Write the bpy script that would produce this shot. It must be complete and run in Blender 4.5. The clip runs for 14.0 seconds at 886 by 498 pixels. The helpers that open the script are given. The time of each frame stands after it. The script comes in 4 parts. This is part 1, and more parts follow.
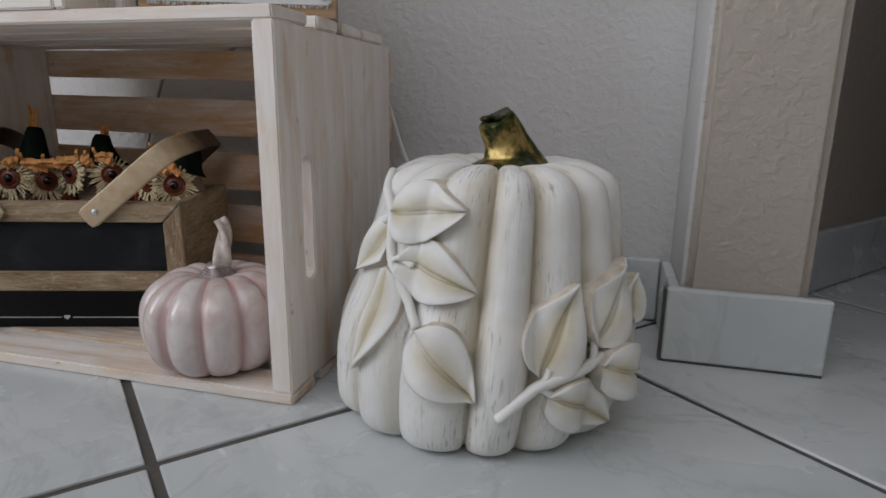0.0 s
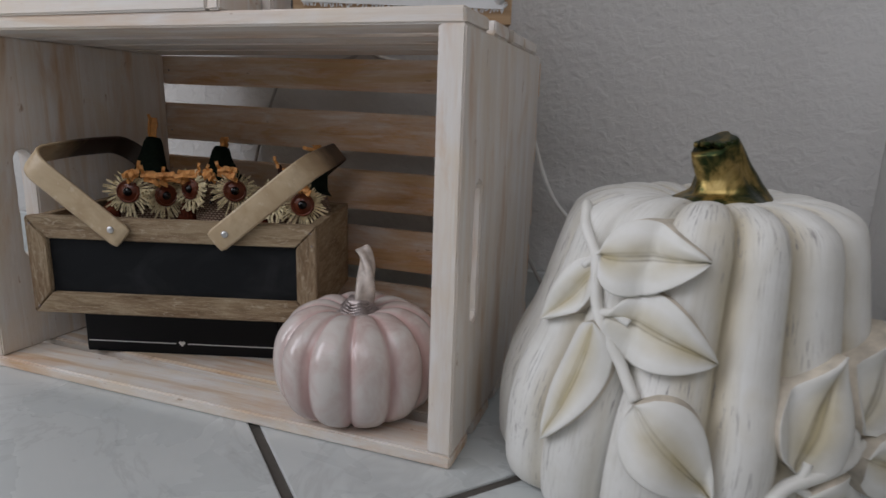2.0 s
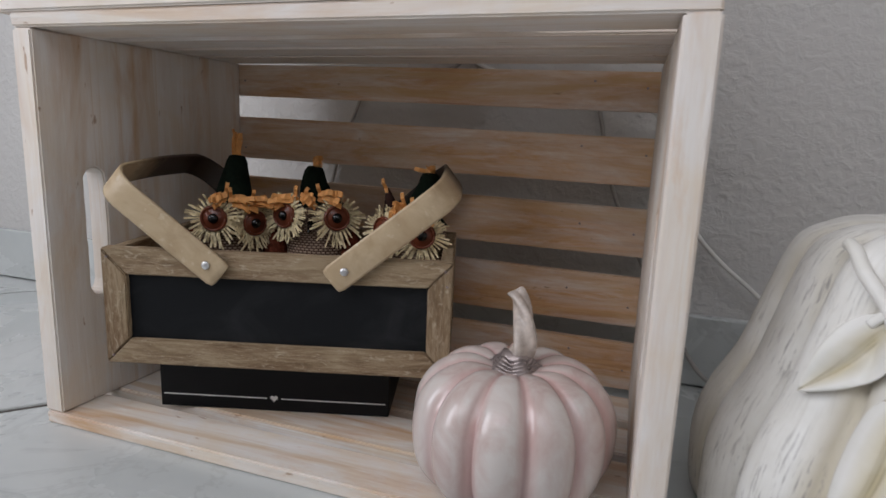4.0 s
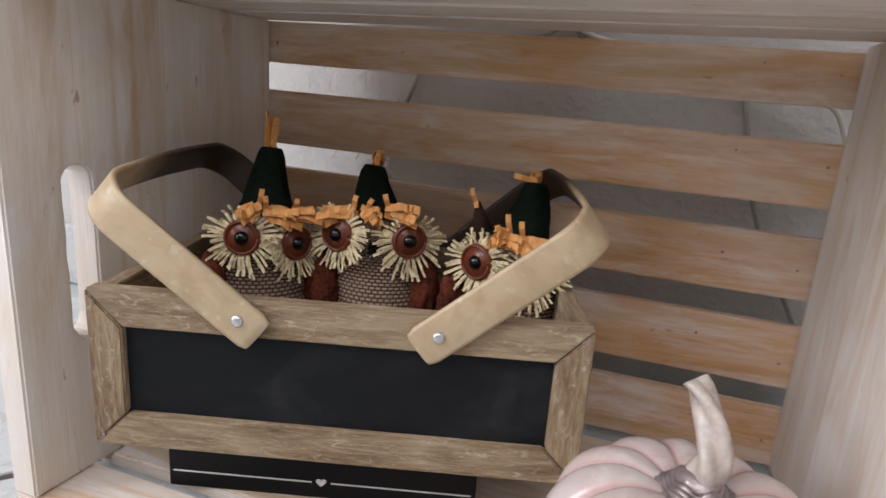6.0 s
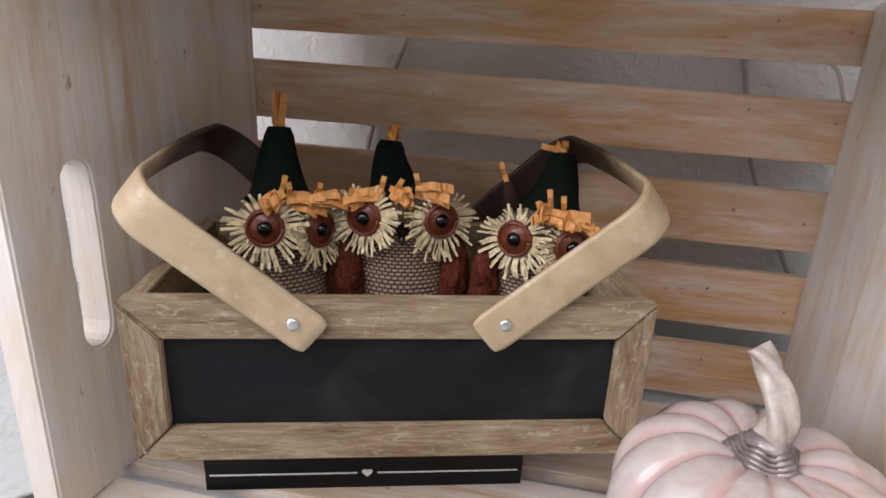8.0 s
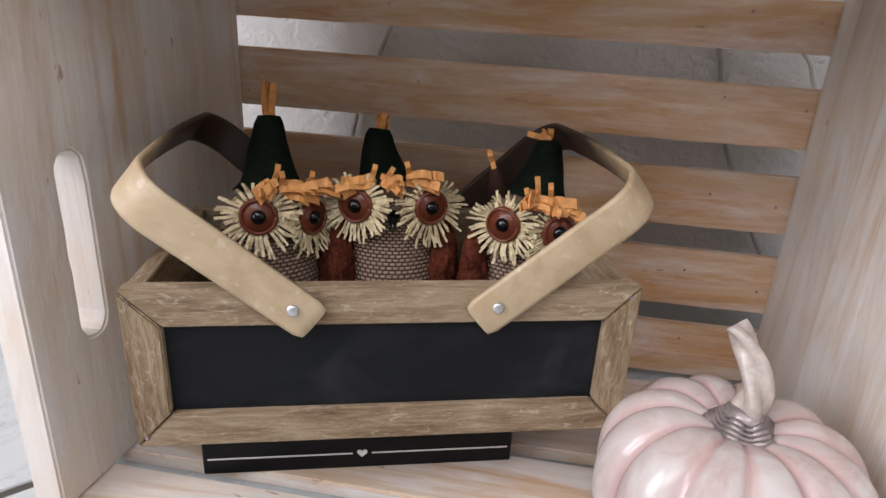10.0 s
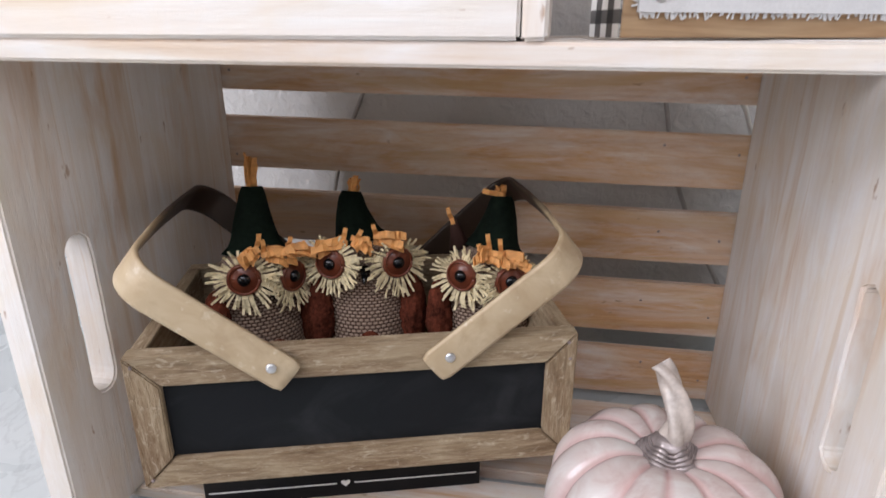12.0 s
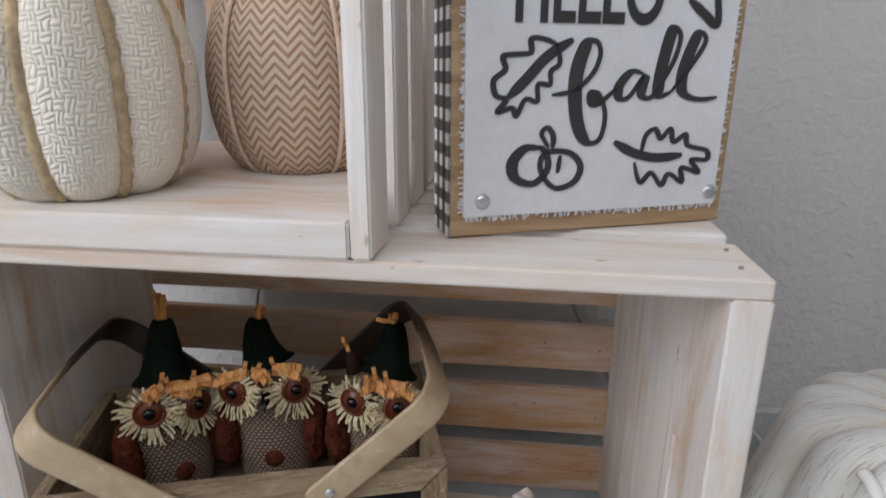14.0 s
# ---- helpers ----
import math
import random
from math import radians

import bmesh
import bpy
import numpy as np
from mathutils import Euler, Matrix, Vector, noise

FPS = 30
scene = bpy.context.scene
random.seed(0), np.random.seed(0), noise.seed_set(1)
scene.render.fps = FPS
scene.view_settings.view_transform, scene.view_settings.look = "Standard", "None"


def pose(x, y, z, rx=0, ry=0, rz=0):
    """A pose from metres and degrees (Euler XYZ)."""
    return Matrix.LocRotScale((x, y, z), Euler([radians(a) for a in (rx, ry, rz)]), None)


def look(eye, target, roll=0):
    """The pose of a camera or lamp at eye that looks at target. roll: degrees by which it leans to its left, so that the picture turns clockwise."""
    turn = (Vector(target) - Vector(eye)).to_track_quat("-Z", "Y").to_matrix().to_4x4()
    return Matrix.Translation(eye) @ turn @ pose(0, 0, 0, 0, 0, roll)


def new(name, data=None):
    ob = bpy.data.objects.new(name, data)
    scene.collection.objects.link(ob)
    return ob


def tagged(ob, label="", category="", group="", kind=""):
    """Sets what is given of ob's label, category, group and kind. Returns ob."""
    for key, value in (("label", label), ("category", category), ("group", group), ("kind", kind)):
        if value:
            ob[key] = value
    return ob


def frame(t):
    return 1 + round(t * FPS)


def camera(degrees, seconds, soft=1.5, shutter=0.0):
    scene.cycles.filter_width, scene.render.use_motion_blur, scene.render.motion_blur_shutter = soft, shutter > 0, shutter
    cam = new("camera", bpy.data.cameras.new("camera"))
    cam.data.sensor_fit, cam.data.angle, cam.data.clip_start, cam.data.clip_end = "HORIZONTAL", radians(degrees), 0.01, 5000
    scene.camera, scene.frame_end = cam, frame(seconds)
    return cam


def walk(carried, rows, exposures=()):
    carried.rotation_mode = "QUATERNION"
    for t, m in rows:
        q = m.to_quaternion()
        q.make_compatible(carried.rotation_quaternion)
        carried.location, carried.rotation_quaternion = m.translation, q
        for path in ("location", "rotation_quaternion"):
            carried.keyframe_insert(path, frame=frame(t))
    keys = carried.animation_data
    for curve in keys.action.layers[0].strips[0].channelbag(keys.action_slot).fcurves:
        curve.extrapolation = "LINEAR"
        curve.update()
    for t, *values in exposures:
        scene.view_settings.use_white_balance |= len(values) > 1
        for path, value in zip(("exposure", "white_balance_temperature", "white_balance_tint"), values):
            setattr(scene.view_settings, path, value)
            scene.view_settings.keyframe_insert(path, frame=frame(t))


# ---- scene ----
cam = camera(72.5, 14.0, shutter=0.5)
PATH = [
    (0, (0.256, 0.179, 0.249), (-0.246, 2.056, -0.225), 0.7),
    (0.5, (0.235, 0.186, 0.247), (-0.297, 2.056, -0.219), 1.0),
    (1, (0.206, 0.2, 0.251), (-0.352, 2.062, -0.218), 1.1),
    (1.5, (0.168, 0.21, 0.255), (-0.42, 2.073, -0.176), 1.0),
    (2, (0.136, 0.22, 0.254), (-0.504, 2.06, -0.197), 1.8),
    (2.5, (0.104, 0.228, 0.248), (-0.545, 2.069, -0.188), 1.5),
    (3, (0.064, 0.237, 0.238), (-0.575, 2.076, -0.22), 1.6),
    (3.2, (0.048, 0.243, 0.24), (-0.604, 2.082, -0.199), 1.4),
    (5.3, (-0.082, 0.333, 0.253), (-0.687, 2.203, -0.117), 3.5),
    (5.5, (-0.095, 0.352, 0.264), (-0.728, 2.203, -0.15), 4.0),
    (6, (-0.121, 0.375, 0.261), (-0.737, 2.209, -0.245), 4.2),
    (6.5, (-0.147, 0.382, 0.264), (-0.722, 2.22, -0.277), 2.5),
    (7, (-0.166, 0.38, 0.266), (-0.67, 2.222, -0.329), 2.1),
    (7.5, (-0.177, 0.375, 0.27), (-0.597, 2.231, -0.349), 2.2),
    (8, (-0.188, 0.373, 0.271), (-0.556, 2.228, -0.38), 2.8),
    (8.2, (-0.192, 0.373, 0.27), (-0.554, 2.222, -0.4), 2.9),
    (10.3, (-0.196, 0.361, 0.278), (-0.471, 2.21, -0.433), 3.0),
    (10.5, (-0.196, 0.36, 0.281), (-0.481, 2.202, -0.445), 3.2),
    (11, (-0.188, 0.354, 0.291), (-0.452, 2.199, -0.432), 3.2),
    (11.5, (-0.176, 0.345, 0.31), (-0.465, 2.175, -0.443), 1.7),
    (12, (-0.16, 0.336, 0.321), (-0.482, 2.187, -0.364), 0.2),
    (12.5, (-0.151, 0.325, 0.336), (-0.484, 2.188, -0.311), -0.1),
    (13, (-0.142, 0.323, 0.358), (-0.419, 2.201, -0.271), 0.0),
    (13.5, (-0.114, 0.324, 0.388), (-0.357, 2.202, -0.254), 0.9),
    (14, (-0.096, 0.327, 0.406), (-0.339, 2.222, -0.185), 0.2),
]
walk(cam, [(t, look(eye, target, roll)) for t, eye, target, roll in PATH],
     [(0, -0.77, 6300, 10), (2, -0.9, 6350, 10), (3.2, -0.84, 6350, 10), (5.3, -0.04, 6480, 12), (8, 0.18, 6520, 14), (10.5, 0.16, 6430, 13.5), (12.5, 0.11, 6230, 12), (13.5, -0.2, 6170, 10.5), (14, -0.5, 6200, 10)])

# ---- world, daylight through the window, exposure ----
world = bpy.data.worlds.new("sky")
scene.world = world
world.use_nodes = True
wn = world.node_tree.nodes
sky = wn.new("ShaderNodeTexSky")
sky.sky_type, sky.sun_disc = "NISHITA", False
sky.sun_elevation, sky.sun_rotation = radians(38), radians(200)
world.node_tree.links.new(sky.outputs[0], wn["Background"].inputs[0])
wn["Background"].inputs[1].default_value = 0.1


def window_light(name, x, y, z, aim, wide, high, watts, colour):
    lamp = bpy.data.lights.new(name, "AREA")
    lamp.shape, lamp.size, lamp.size_y, lamp.energy, lamp.color = "RECTANGLE", wide, high, watts, colour
    ob = new(name, lamp)
    ob.matrix_world = look((x, y, z), aim)
    return ob


window_light("window_daylight", -0.2, -0.72, 1.75, (-0.2, 0.3, 1.75), 2.2, 1.2, 27, (0.95, 0.95, 1.0))
window_light("side_window_daylight", -1.47, -0.35, 1.1, (0, -0.35, 1.1), 0.75, 1.4, 28, (0.95, 0.95, 1.0))


# ---- materials ----
class Nodes:
    """A small builder of node materials."""

    def __init__(self, name, rough=0.6, metal=0.0, spec=0.5):
        self.mat = bpy.data.materials.new(name)
        self.mat.use_nodes = True
        self.tree = self.mat.node_tree
        self.bsdf = self.tree.nodes["Principled BSDF"]
        self.bsdf.inputs["Roughness"].default_value = rough
        self.bsdf.inputs["Metallic"].default_value = metal
        self.bsdf.inputs["Specular IOR Level"].default_value = spec

    def put(self, socket, value):
        if isinstance(value, bpy.types.NodeSocket):
            self.tree.links.new(value, socket)
        else:
            socket.default_value = value

    def coords(self, kind="Object", scale=(1, 1, 1), rot=(0, 0, 0), shift=True):
        tc = self.tree.nodes.new("ShaderNodeTexCoord")
        mp = self.tree.nodes.new("ShaderNodeMapping")
        mp.inputs["Scale"].default_value = scale
        mp.inputs["Rotation"].default_value = [radians(a) for a in rot]
        self.tree.links.new(tc.outputs[kind], mp.inputs["Vector"])
        if shift:
            info = self.tree.nodes.new("ShaderNodeObjectInfo")
            far = self.math("MULTIPLY", info.outputs["Random"], 37.0)
            self.put(mp.inputs["Location"], far)
        return mp.outputs[0]

    def noise(self, vec, scale, detail=4, rough=0.6, warp=0.0):
        n = self.tree.nodes.new("ShaderNodeTexNoise")
        n.inputs["Scale"].default_value, n.inputs["Detail"].default_value = scale, detail
        n.inputs["Roughness"].default_value, n.inputs["Distortion"].default_value = rough, warp
        self.put(n.inputs["Vector"], vec)
        return n.outputs["Fac"]

    def math(self, op, a, b=0.0, clamp=False):
        n = self.tree.nodes.new("ShaderNodeMath")
        n.operation, n.use_clamp = op, clamp
        self.put(n.inputs[0], a)
        self.put(n.inputs[1], b)
        return n.outputs[0]

    def ramp(self, fac, stops):
        n = self.tree.nodes.new("ShaderNodeValToRGB")
        e = n.color_ramp.elements
        while len(e) < len(stops):
            e.new(0.5)
        for el, (at, col) in zip(e, stops):
            el.position = at
            el.color = (*col, 1) if isinstance(col, tuple) else (col, col, col, 1)
        self.put(n.inputs[0], fac)
        return n.outputs[0]

    def mix(self, fac, a, b, mode="MIX"):
        n = self.tree.nodes.new("ShaderNodeMix")
        n.data_type, n.blend_type = "RGBA", mode
        self.put(n.inputs[0], fac)
        self.put(n.inputs[6], a if isinstance(a, bpy.types.NodeSocket) else (*a, 1))
        self.put(n.inputs[7], b if isinstance(b, bpy.types.NodeSocket) else (*b, 1))
        return n.outputs[2]

    def xyz(self, vec):
        n = self.tree.nodes.new("ShaderNodeSeparateXYZ")
        self.put(n.inputs[0], vec)
        return n.outputs

    def bump(self, height, strength, dist):
        n = self.tree.nodes.new("ShaderNodeBump")
        n.inputs["Strength"].default_value, n.inputs["Distance"].default_value = strength, dist
        self.put(n.inputs["Height"], height)
        if self.bsdf.inputs["Normal"].links:
            self.tree.links.new(self.bsdf.inputs["Normal"].links[0].from_socket, n.inputs["Normal"])
        self.put(self.bsdf.inputs["Normal"], n.outputs[0])

    def colour(self, value):
        self.put(self.bsdf.inputs["Base Color"], value if isinstance(value, bpy.types.NodeSocket) else (*value, 1))

    def rough(self, value):
        self.put(self.bsdf.inputs["Roughness"], value)


def stretched(axis, along, across):
    return tuple(along if i == axis else across for i in range(3))


def whitewashed_pine(name, axis, wash=0.55, worn=0.9, streak=34, yellow=0.6):
    """Thin white wash over pine: grain along one axis, bare orange patches and long streaks where the wash is worn, small knots."""
    m = Nodes(name, 0.55)
    grain = m.noise(m.coords(scale=stretched(axis, 6, 150)), 1.0, 8, 0.76, 0.6)
    band = m.noise(m.coords(scale=stretched(axis, 2.2, 30)), 1.0, 4, 0.6, 0.6)
    wear = m.noise(m.coords(scale=stretched(axis, 7, 30)), 1.0, 6, 0.72, 0.4)
    pine = m.ramp(grain, [(0.28, (0.45, 0.20, 0.075)), (0.52, (0.65, 0.375, 0.185)), (0.76, (0.77, 0.52, 0.31))])
    white = m.ramp(band, [(0.3, (0.73, 0.69, 0.635)), (0.7, (0.88, 0.865, 0.85))])
    cover = m.math("ADD", m.math("MULTIPLY", wear, -3.0), 1.68 + wash, True)
    cover = m.math("MULTIPLY", cover, m.math("ADD", m.math("MULTIPLY", grain, 0.55), 0.62, True))
    col = m.mix(cover, pine, white)
    cloud = m.noise(m.coords(), 14, 4, 0.6, 0.8)
    col = m.mix(m.ramp(cloud, [(0.42, 0.0), (0.66, yellow)]), col, m.mix(0.5, col, (0.76, 0.58, 0.36)))
    col = m.mix(m.ramp(m.noise(m.coords(scale=stretched(axis, 9, 60)), 1.0, 5, 0.7, 0.7), [(0.5, 0.0), (0.68, 0.5)]), col, (0.86, 0.85, 0.85))
    knot = m.noise(m.coords(scale=stretched(axis, 4, streak)), 1.0, 4, 0.6, 1.0)
    stain = m.math("MULTIPLY", m.ramp(knot, [(0.52, 0.0), (0.68, worn)]), m.ramp(grain, [(0.35, 0.3), (0.6, 1.0)]))
    col = m.mix(stain, col, (0.56, 0.31, 0.13))
    long = m.noise(m.coords(scale=stretched(axis, 1.6, 62)), 1.0, 5, 0.66, 0.9)
    col = m.mix(m.ramp(long, [(0.55, 0.0), (0.66, 0.55 * worn)]), col, (0.60, 0.40, 0.20))
    fleck = m.noise(m.coords(scale=stretched(axis, 55, 150)), 1.0, 3, 0.5)
    m.colour(m.mix(m.ramp(fleck, [(0.70, 0.0), (0.76, 0.7)]), col, (0.36, 0.20, 0.10)))
    m.rough(m.math("ADD", m.math("MULTIPLY", grain, 0.25), 0.42))
    m.bump(grain, 0.35, 0.0013)
    m.bump(wear, 0.2, 0.002)
    return m.mat


def weathered_wood(name, axis):
    """Rough reclaimed wood, grey brown, with dark streaks and pale flecks."""
    m = Nodes(name, 0.75, spec=0.25)
    grain = m.noise(m.coords(scale=stretched(axis, 26, 170)), 1.0, 6, 0.75, 1.0)
    cloud = m.noise(m.coords(scale=stretched(axis, 12, 45)), 1.0, 4, 0.6, 0.5)
    fleck = m.noise(m.coords(scale=stretched(axis, 48, 420)), 1.0, 5, 0.75, 0.4)
    base = m.ramp(grain, [(0.3, (0.075, 0.044, 0.023)), (0.48, (0.25, 0.17, 0.10)), (0.70, (0.50, 0.40, 0.27))])
    grey = m.ramp(cloud, [(0.33, (0.14, 0.075, 0.035)), (0.64, (0.40, 0.31, 0.195))])
    col = m.mix(0.5, base, grey)
    col = m.mix(m.ramp(fleck, [(0.49, 0.0), (0.68, 0.45)]), col, (0.56, 0.46, 0.32))
    scrape = m.noise(m.coords(scale=stretched(axis, 95, 230)), 1.0, 4, 0.7, 1.2)
    col = m.mix(m.ramp(scrape, [(0.57, 0.0), (0.68, 0.5)]), col, (0.62, 0.53, 0.40))
    m.bump(scrape, 0.5, 0.0016)
    m.colour(col)
    m.bump(grain, 0.7, 0.0014)
    m.bump(fleck, 0.6, 0.001)
    return m.mat


def plaster(name, tint):
    """Orange-peel wall texture under matt paint."""
    m = Nodes(name, 0.8, spec=0.25)
    v = m.coords(shift=False)
    blob = m.noise(v, 92, 4, 0.55, 0.35)
    fine = m.noise(v, 300, 3)
    cloud = m.noise(v, 2.5, 3)
    m.colour(m.mix(m.ramp(cloud, [(0.3, 0.0), (0.7, 1.0)]), tint, tuple(c * 0.93 for c in tint)))
    m.bump(m.ramp(blob, [(0.40, 0.0), (0.66, 1.0)]), 0.46, 0.002)
    m.bump(fine, 0.15, 0.0006)
    return m.mat


def marble(name):
    """Pale grey-blue glazed tile with faint veins."""
    m = Nodes(name, 0.22)
    v = m.coords()
    cloud = m.noise(v, 5, 5, 0.6, 1.0)
    vein = m.noise(v, 4.0, 6, 0.62, 1.8)
    line = m.ramp(m.math("ABSOLUTE", m.math("SUBTRACT", vein, 0.5)), [(0.0, 1.0), (0.022, 0.0)])
    col = m.ramp(cloud, [(0.3, (0.50, 0.535, 0.535)), (0.7, (0.62, 0.64, 0.635))])
    m.colour(m.mix(m.math("MULTIPLY", line, 0.3), col, (0.36, 0.37, 0.37)))
    m.rough(m.math("ADD", m.math("MULTIPLY", cloud, 0.2), 0.17))
    m.bump(m.noise(v, 30, 2), 0.06, 0.002)
    return m.mat


def plain(name, colour, rough=0.6, metal=0.0, grain=60, vary=0.15, bump=0.1, spec=0.5):
    m = Nodes(name, rough, metal, spec)
    v = m.coords()
    n = m.noise(v, grain, 4)
    big = m.noise(v, grain / 7, 3)
    both = m.math("ADD", m.math("MULTIPLY", n, 0.5), m.math("MULTIPLY", big, 0.5))
    m.colour(m.mix(m.ramp(both, [(0.35, 0.0), (0.65, 1.0)]), tuple(c * (1 - vary) for c in colour), tuple(min(1, c * (1 + vary)) for c in colour)))
    m.bump(n, bump, 0.0008)
    return m.mat


def painted_resin():
    """Cream-white resin, an ochre wash with some shade painted along the grooves, and dry dark brush strokes along the
    ribs.
    """
    m = Nodes("cream_resin", 0.5, spec=0.4)
    v = m.coords(shift=False)
    uv = m.xyz(m.coords("UV", shift=False))
    fine = m.noise(v, 38, 4, 0.6)
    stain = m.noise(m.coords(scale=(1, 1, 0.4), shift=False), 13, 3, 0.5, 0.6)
    stroke = m.noise(m.coords("UV", scale=(36, 40, 1), shift=False), 1.0, 5, 0.72, 0.2)
    brushed = m.noise(m.coords("UV", scale=(14, 22, 1), shift=False), 1.0, 4, 0.7, 0.3)
    patch = m.noise(v, 17, 3)
    col = m.ramp(fine, [(0.3, (0.73, 0.72, 0.68)), (0.7, (0.82, 0.815, 0.79))])
    # Ochre follows the grooves: paint tone with crease shade put into the colour.
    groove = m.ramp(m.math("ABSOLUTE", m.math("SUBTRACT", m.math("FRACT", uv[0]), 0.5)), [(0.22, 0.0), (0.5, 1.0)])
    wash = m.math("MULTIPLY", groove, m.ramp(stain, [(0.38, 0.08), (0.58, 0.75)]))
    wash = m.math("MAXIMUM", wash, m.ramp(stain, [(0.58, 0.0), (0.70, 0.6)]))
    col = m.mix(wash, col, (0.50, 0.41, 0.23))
    col = m.mix(m.ramp(brushed, [(0.52, 0.0), (0.74, 0.4)]), col, (0.50, 0.47, 0.41))
    mark = m.math("MULTIPLY", m.ramp(stroke, [(0.555, 0.0), (0.62, 1.0)]), m.ramp(patch, [(0.46, 0.0), (0.58, 0.9)]))
    m.colour(m.mix(mark, col, (0.27, 0.25, 0.24)))
    m.rough(m.math("ADD", m.math("MULTIPLY", fine, 0.25), 0.34))
    m.bump(fine, 0.15, 0.002)
    m.bump(stroke, 0.15, 0.001)
    return m.mat


def leaf_resin():
    m = Nodes("leaf_resin", 0.5, spec=0.4)
    v = m.coords(shift=False)
    fine = m.noise(v, 45, 4, 0.6)
    uv = m.xyz(m.coords("UV", shift=False))
    mid = m.ramp(m.math("ABSOLUTE", m.math("SUBTRACT", uv[1], 0.5)), [(0.0, 0.9), (0.34, 0.0)])
    line = m.ramp(m.math("ABSOLUTE", m.math("SUBTRACT", m.math("ABSOLUTE", m.math("SUBTRACT", uv[1], 0.5)), 0.03)), [(0.0, 1.0), (0.022, 0.0)])
    col = m.ramp(fine, [(0.3, (0.73, 0.72, 0.67)), (0.7, (0.82, 0.81, 0.78))])
    tone = m.math("MULTIPLY", mid, m.ramp(m.noise(v, 22, 3), [(0.36, 0.25), (0.56, 1.0)]))
    col = m.mix(tone, col, (0.50, 0.42, 0.23))
    m.colour(m.mix(m.math("MULTIPLY", line, m.ramp(m.noise(v, 60, 3), [(0.35, 0.2), (0.6, 0.65)])), col, (0.28, 0.23, 0.14)))
    m.bump(fine, 0.12, 0.002)
    return m.mat


def gold_green():
    """Gilded metal stem rubbed with dark green."""
    m = Nodes("gilded_stem", 0.32, 0.85)
    v = m.coords(scale=(1, 1, 0.5), shift=False)
    n = m.noise(v, 55, 5, 0.65, 0.6)
    m.colour(m.ramp(n, [(0.43, (0.018, 0.032, 0.010)), (0.50, (0.10, 0.090, 0.028)), (0.58, (0.33, 0.235, 0.08)), (0.76, (0.58, 0.44, 0.19))]))
    m.rough(m.math("ADD", m.math("MULTIPLY", n, 0.3), 0.18))
    m.bump(n, 0.4, 0.002)
    return m.mat


def pink_ceramic():
    m = Nodes("pink_pearl", 0.28, spec=0.7)
    v = m.coords(shift=False)
    uv = m.xyz(m.coords("UV", shift=False))
    fine = m.noise(v, 60, 4, 0.6)
    cloud = m.noise(m.coords(scale=(1, 1, 0.5), shift=False), 38, 4, 0.6, 0.8)
    groove = m.ramp(m.math("ABSOLUTE", m.math("SUBTRACT", m.math("FRACT", uv[0]), 0.5)), [(0.28, 0.0), (0.5, 1.0)])
    col = m.ramp(cloud, [(0.36, (0.52, 0.40, 0.37)), (0.5, (0.59, 0.50, 0.47)), (0.64, (0.65, 0.60, 0.57))])
    col = m.mix(m.math("MULTIPLY", groove, 0.7), col, (0.55, 0.32, 0.30))
    m.colour(m.mix(m.ramp(fine, [(0.7, 0.0), (0.78, 0.6)]), col, (0.55, 0.3, 0.29)))
    m.rough(m.math("ADD", m.math("MULTIPLY", fine, 0.18), 0.14))
    m.bump(fine, 0.1, 0.001)
    return m.mat


def basket_weave(name, light, dark, per_metre, ribs):
    """Chunky woven yarn: short strands over and under, in cells of the skin's own coordinates."""
    m = Nodes(name, 1.0, spec=0.04)
    u, v, _ = m.xyz(m.coords("UV", shift=False))
    wv = m.noise(m.coords(shift=False), 60, 2)
    a = m.math("MULTIPLY", m.math("ADD", u, m.math("MULTIPLY", wv, 0.010)), per_metre)
    b = m.math("MULTIPLY", m.math("ADD", v, m.math("MULTIPLY", wv, 0.009)), per_metre)
    cell = m.math("ADD", m.math("FLOOR", a), m.math("MULTIPLY", m.math("FLOOR", b), 1.0))
    odd = m.math("GREATER_THAN", m.math("FRACT", m.math("MULTIPLY", cell, 0.5)), 0.25)
    sa = m.math("ABSOLUTE", m.math("SINE", m.math("MULTIPLY", m.math("MULTIPLY", a, ribs), math.pi)))
    sb = m.math("ABSOLUTE", m.math("SINE", m.math("MULTIPLY", m.math("MULTIPLY", b, ribs), math.pi)))
    ea = m.math("ABSOLUTE", m.math("SINE", m.math("MULTIPLY", a, math.pi)))
    eb = m.math("ABSOLUTE", m.math("SINE", m.math("MULTIPLY", b, math.pi)))
    one = m.math("MULTIPLY", sa, m.math("POWER", eb, 0.4))
    two = m.math("MULTIPLY", sb, m.math("POWER", ea, 0.4))
    h = m.math("ADD", m.math("MULTIPLY", odd, one), m.math("MULTIPLY", m.math("SUBTRACT", 1.0, odd), two))
    fuzz = m.noise(m.coords(shift=False), 420, 3)
    m.colour(m.mix(m.ramp(h, [(0.05, 0.0), (0.5, 1.0)]), dark, m.mix(fuzz, tuple(c * 0.9 for c in light), light)))
    m.bump(h, 0.6, 0.0018)
    m.bump(fuzz, 0.35, 0.0007)
    return m.mat


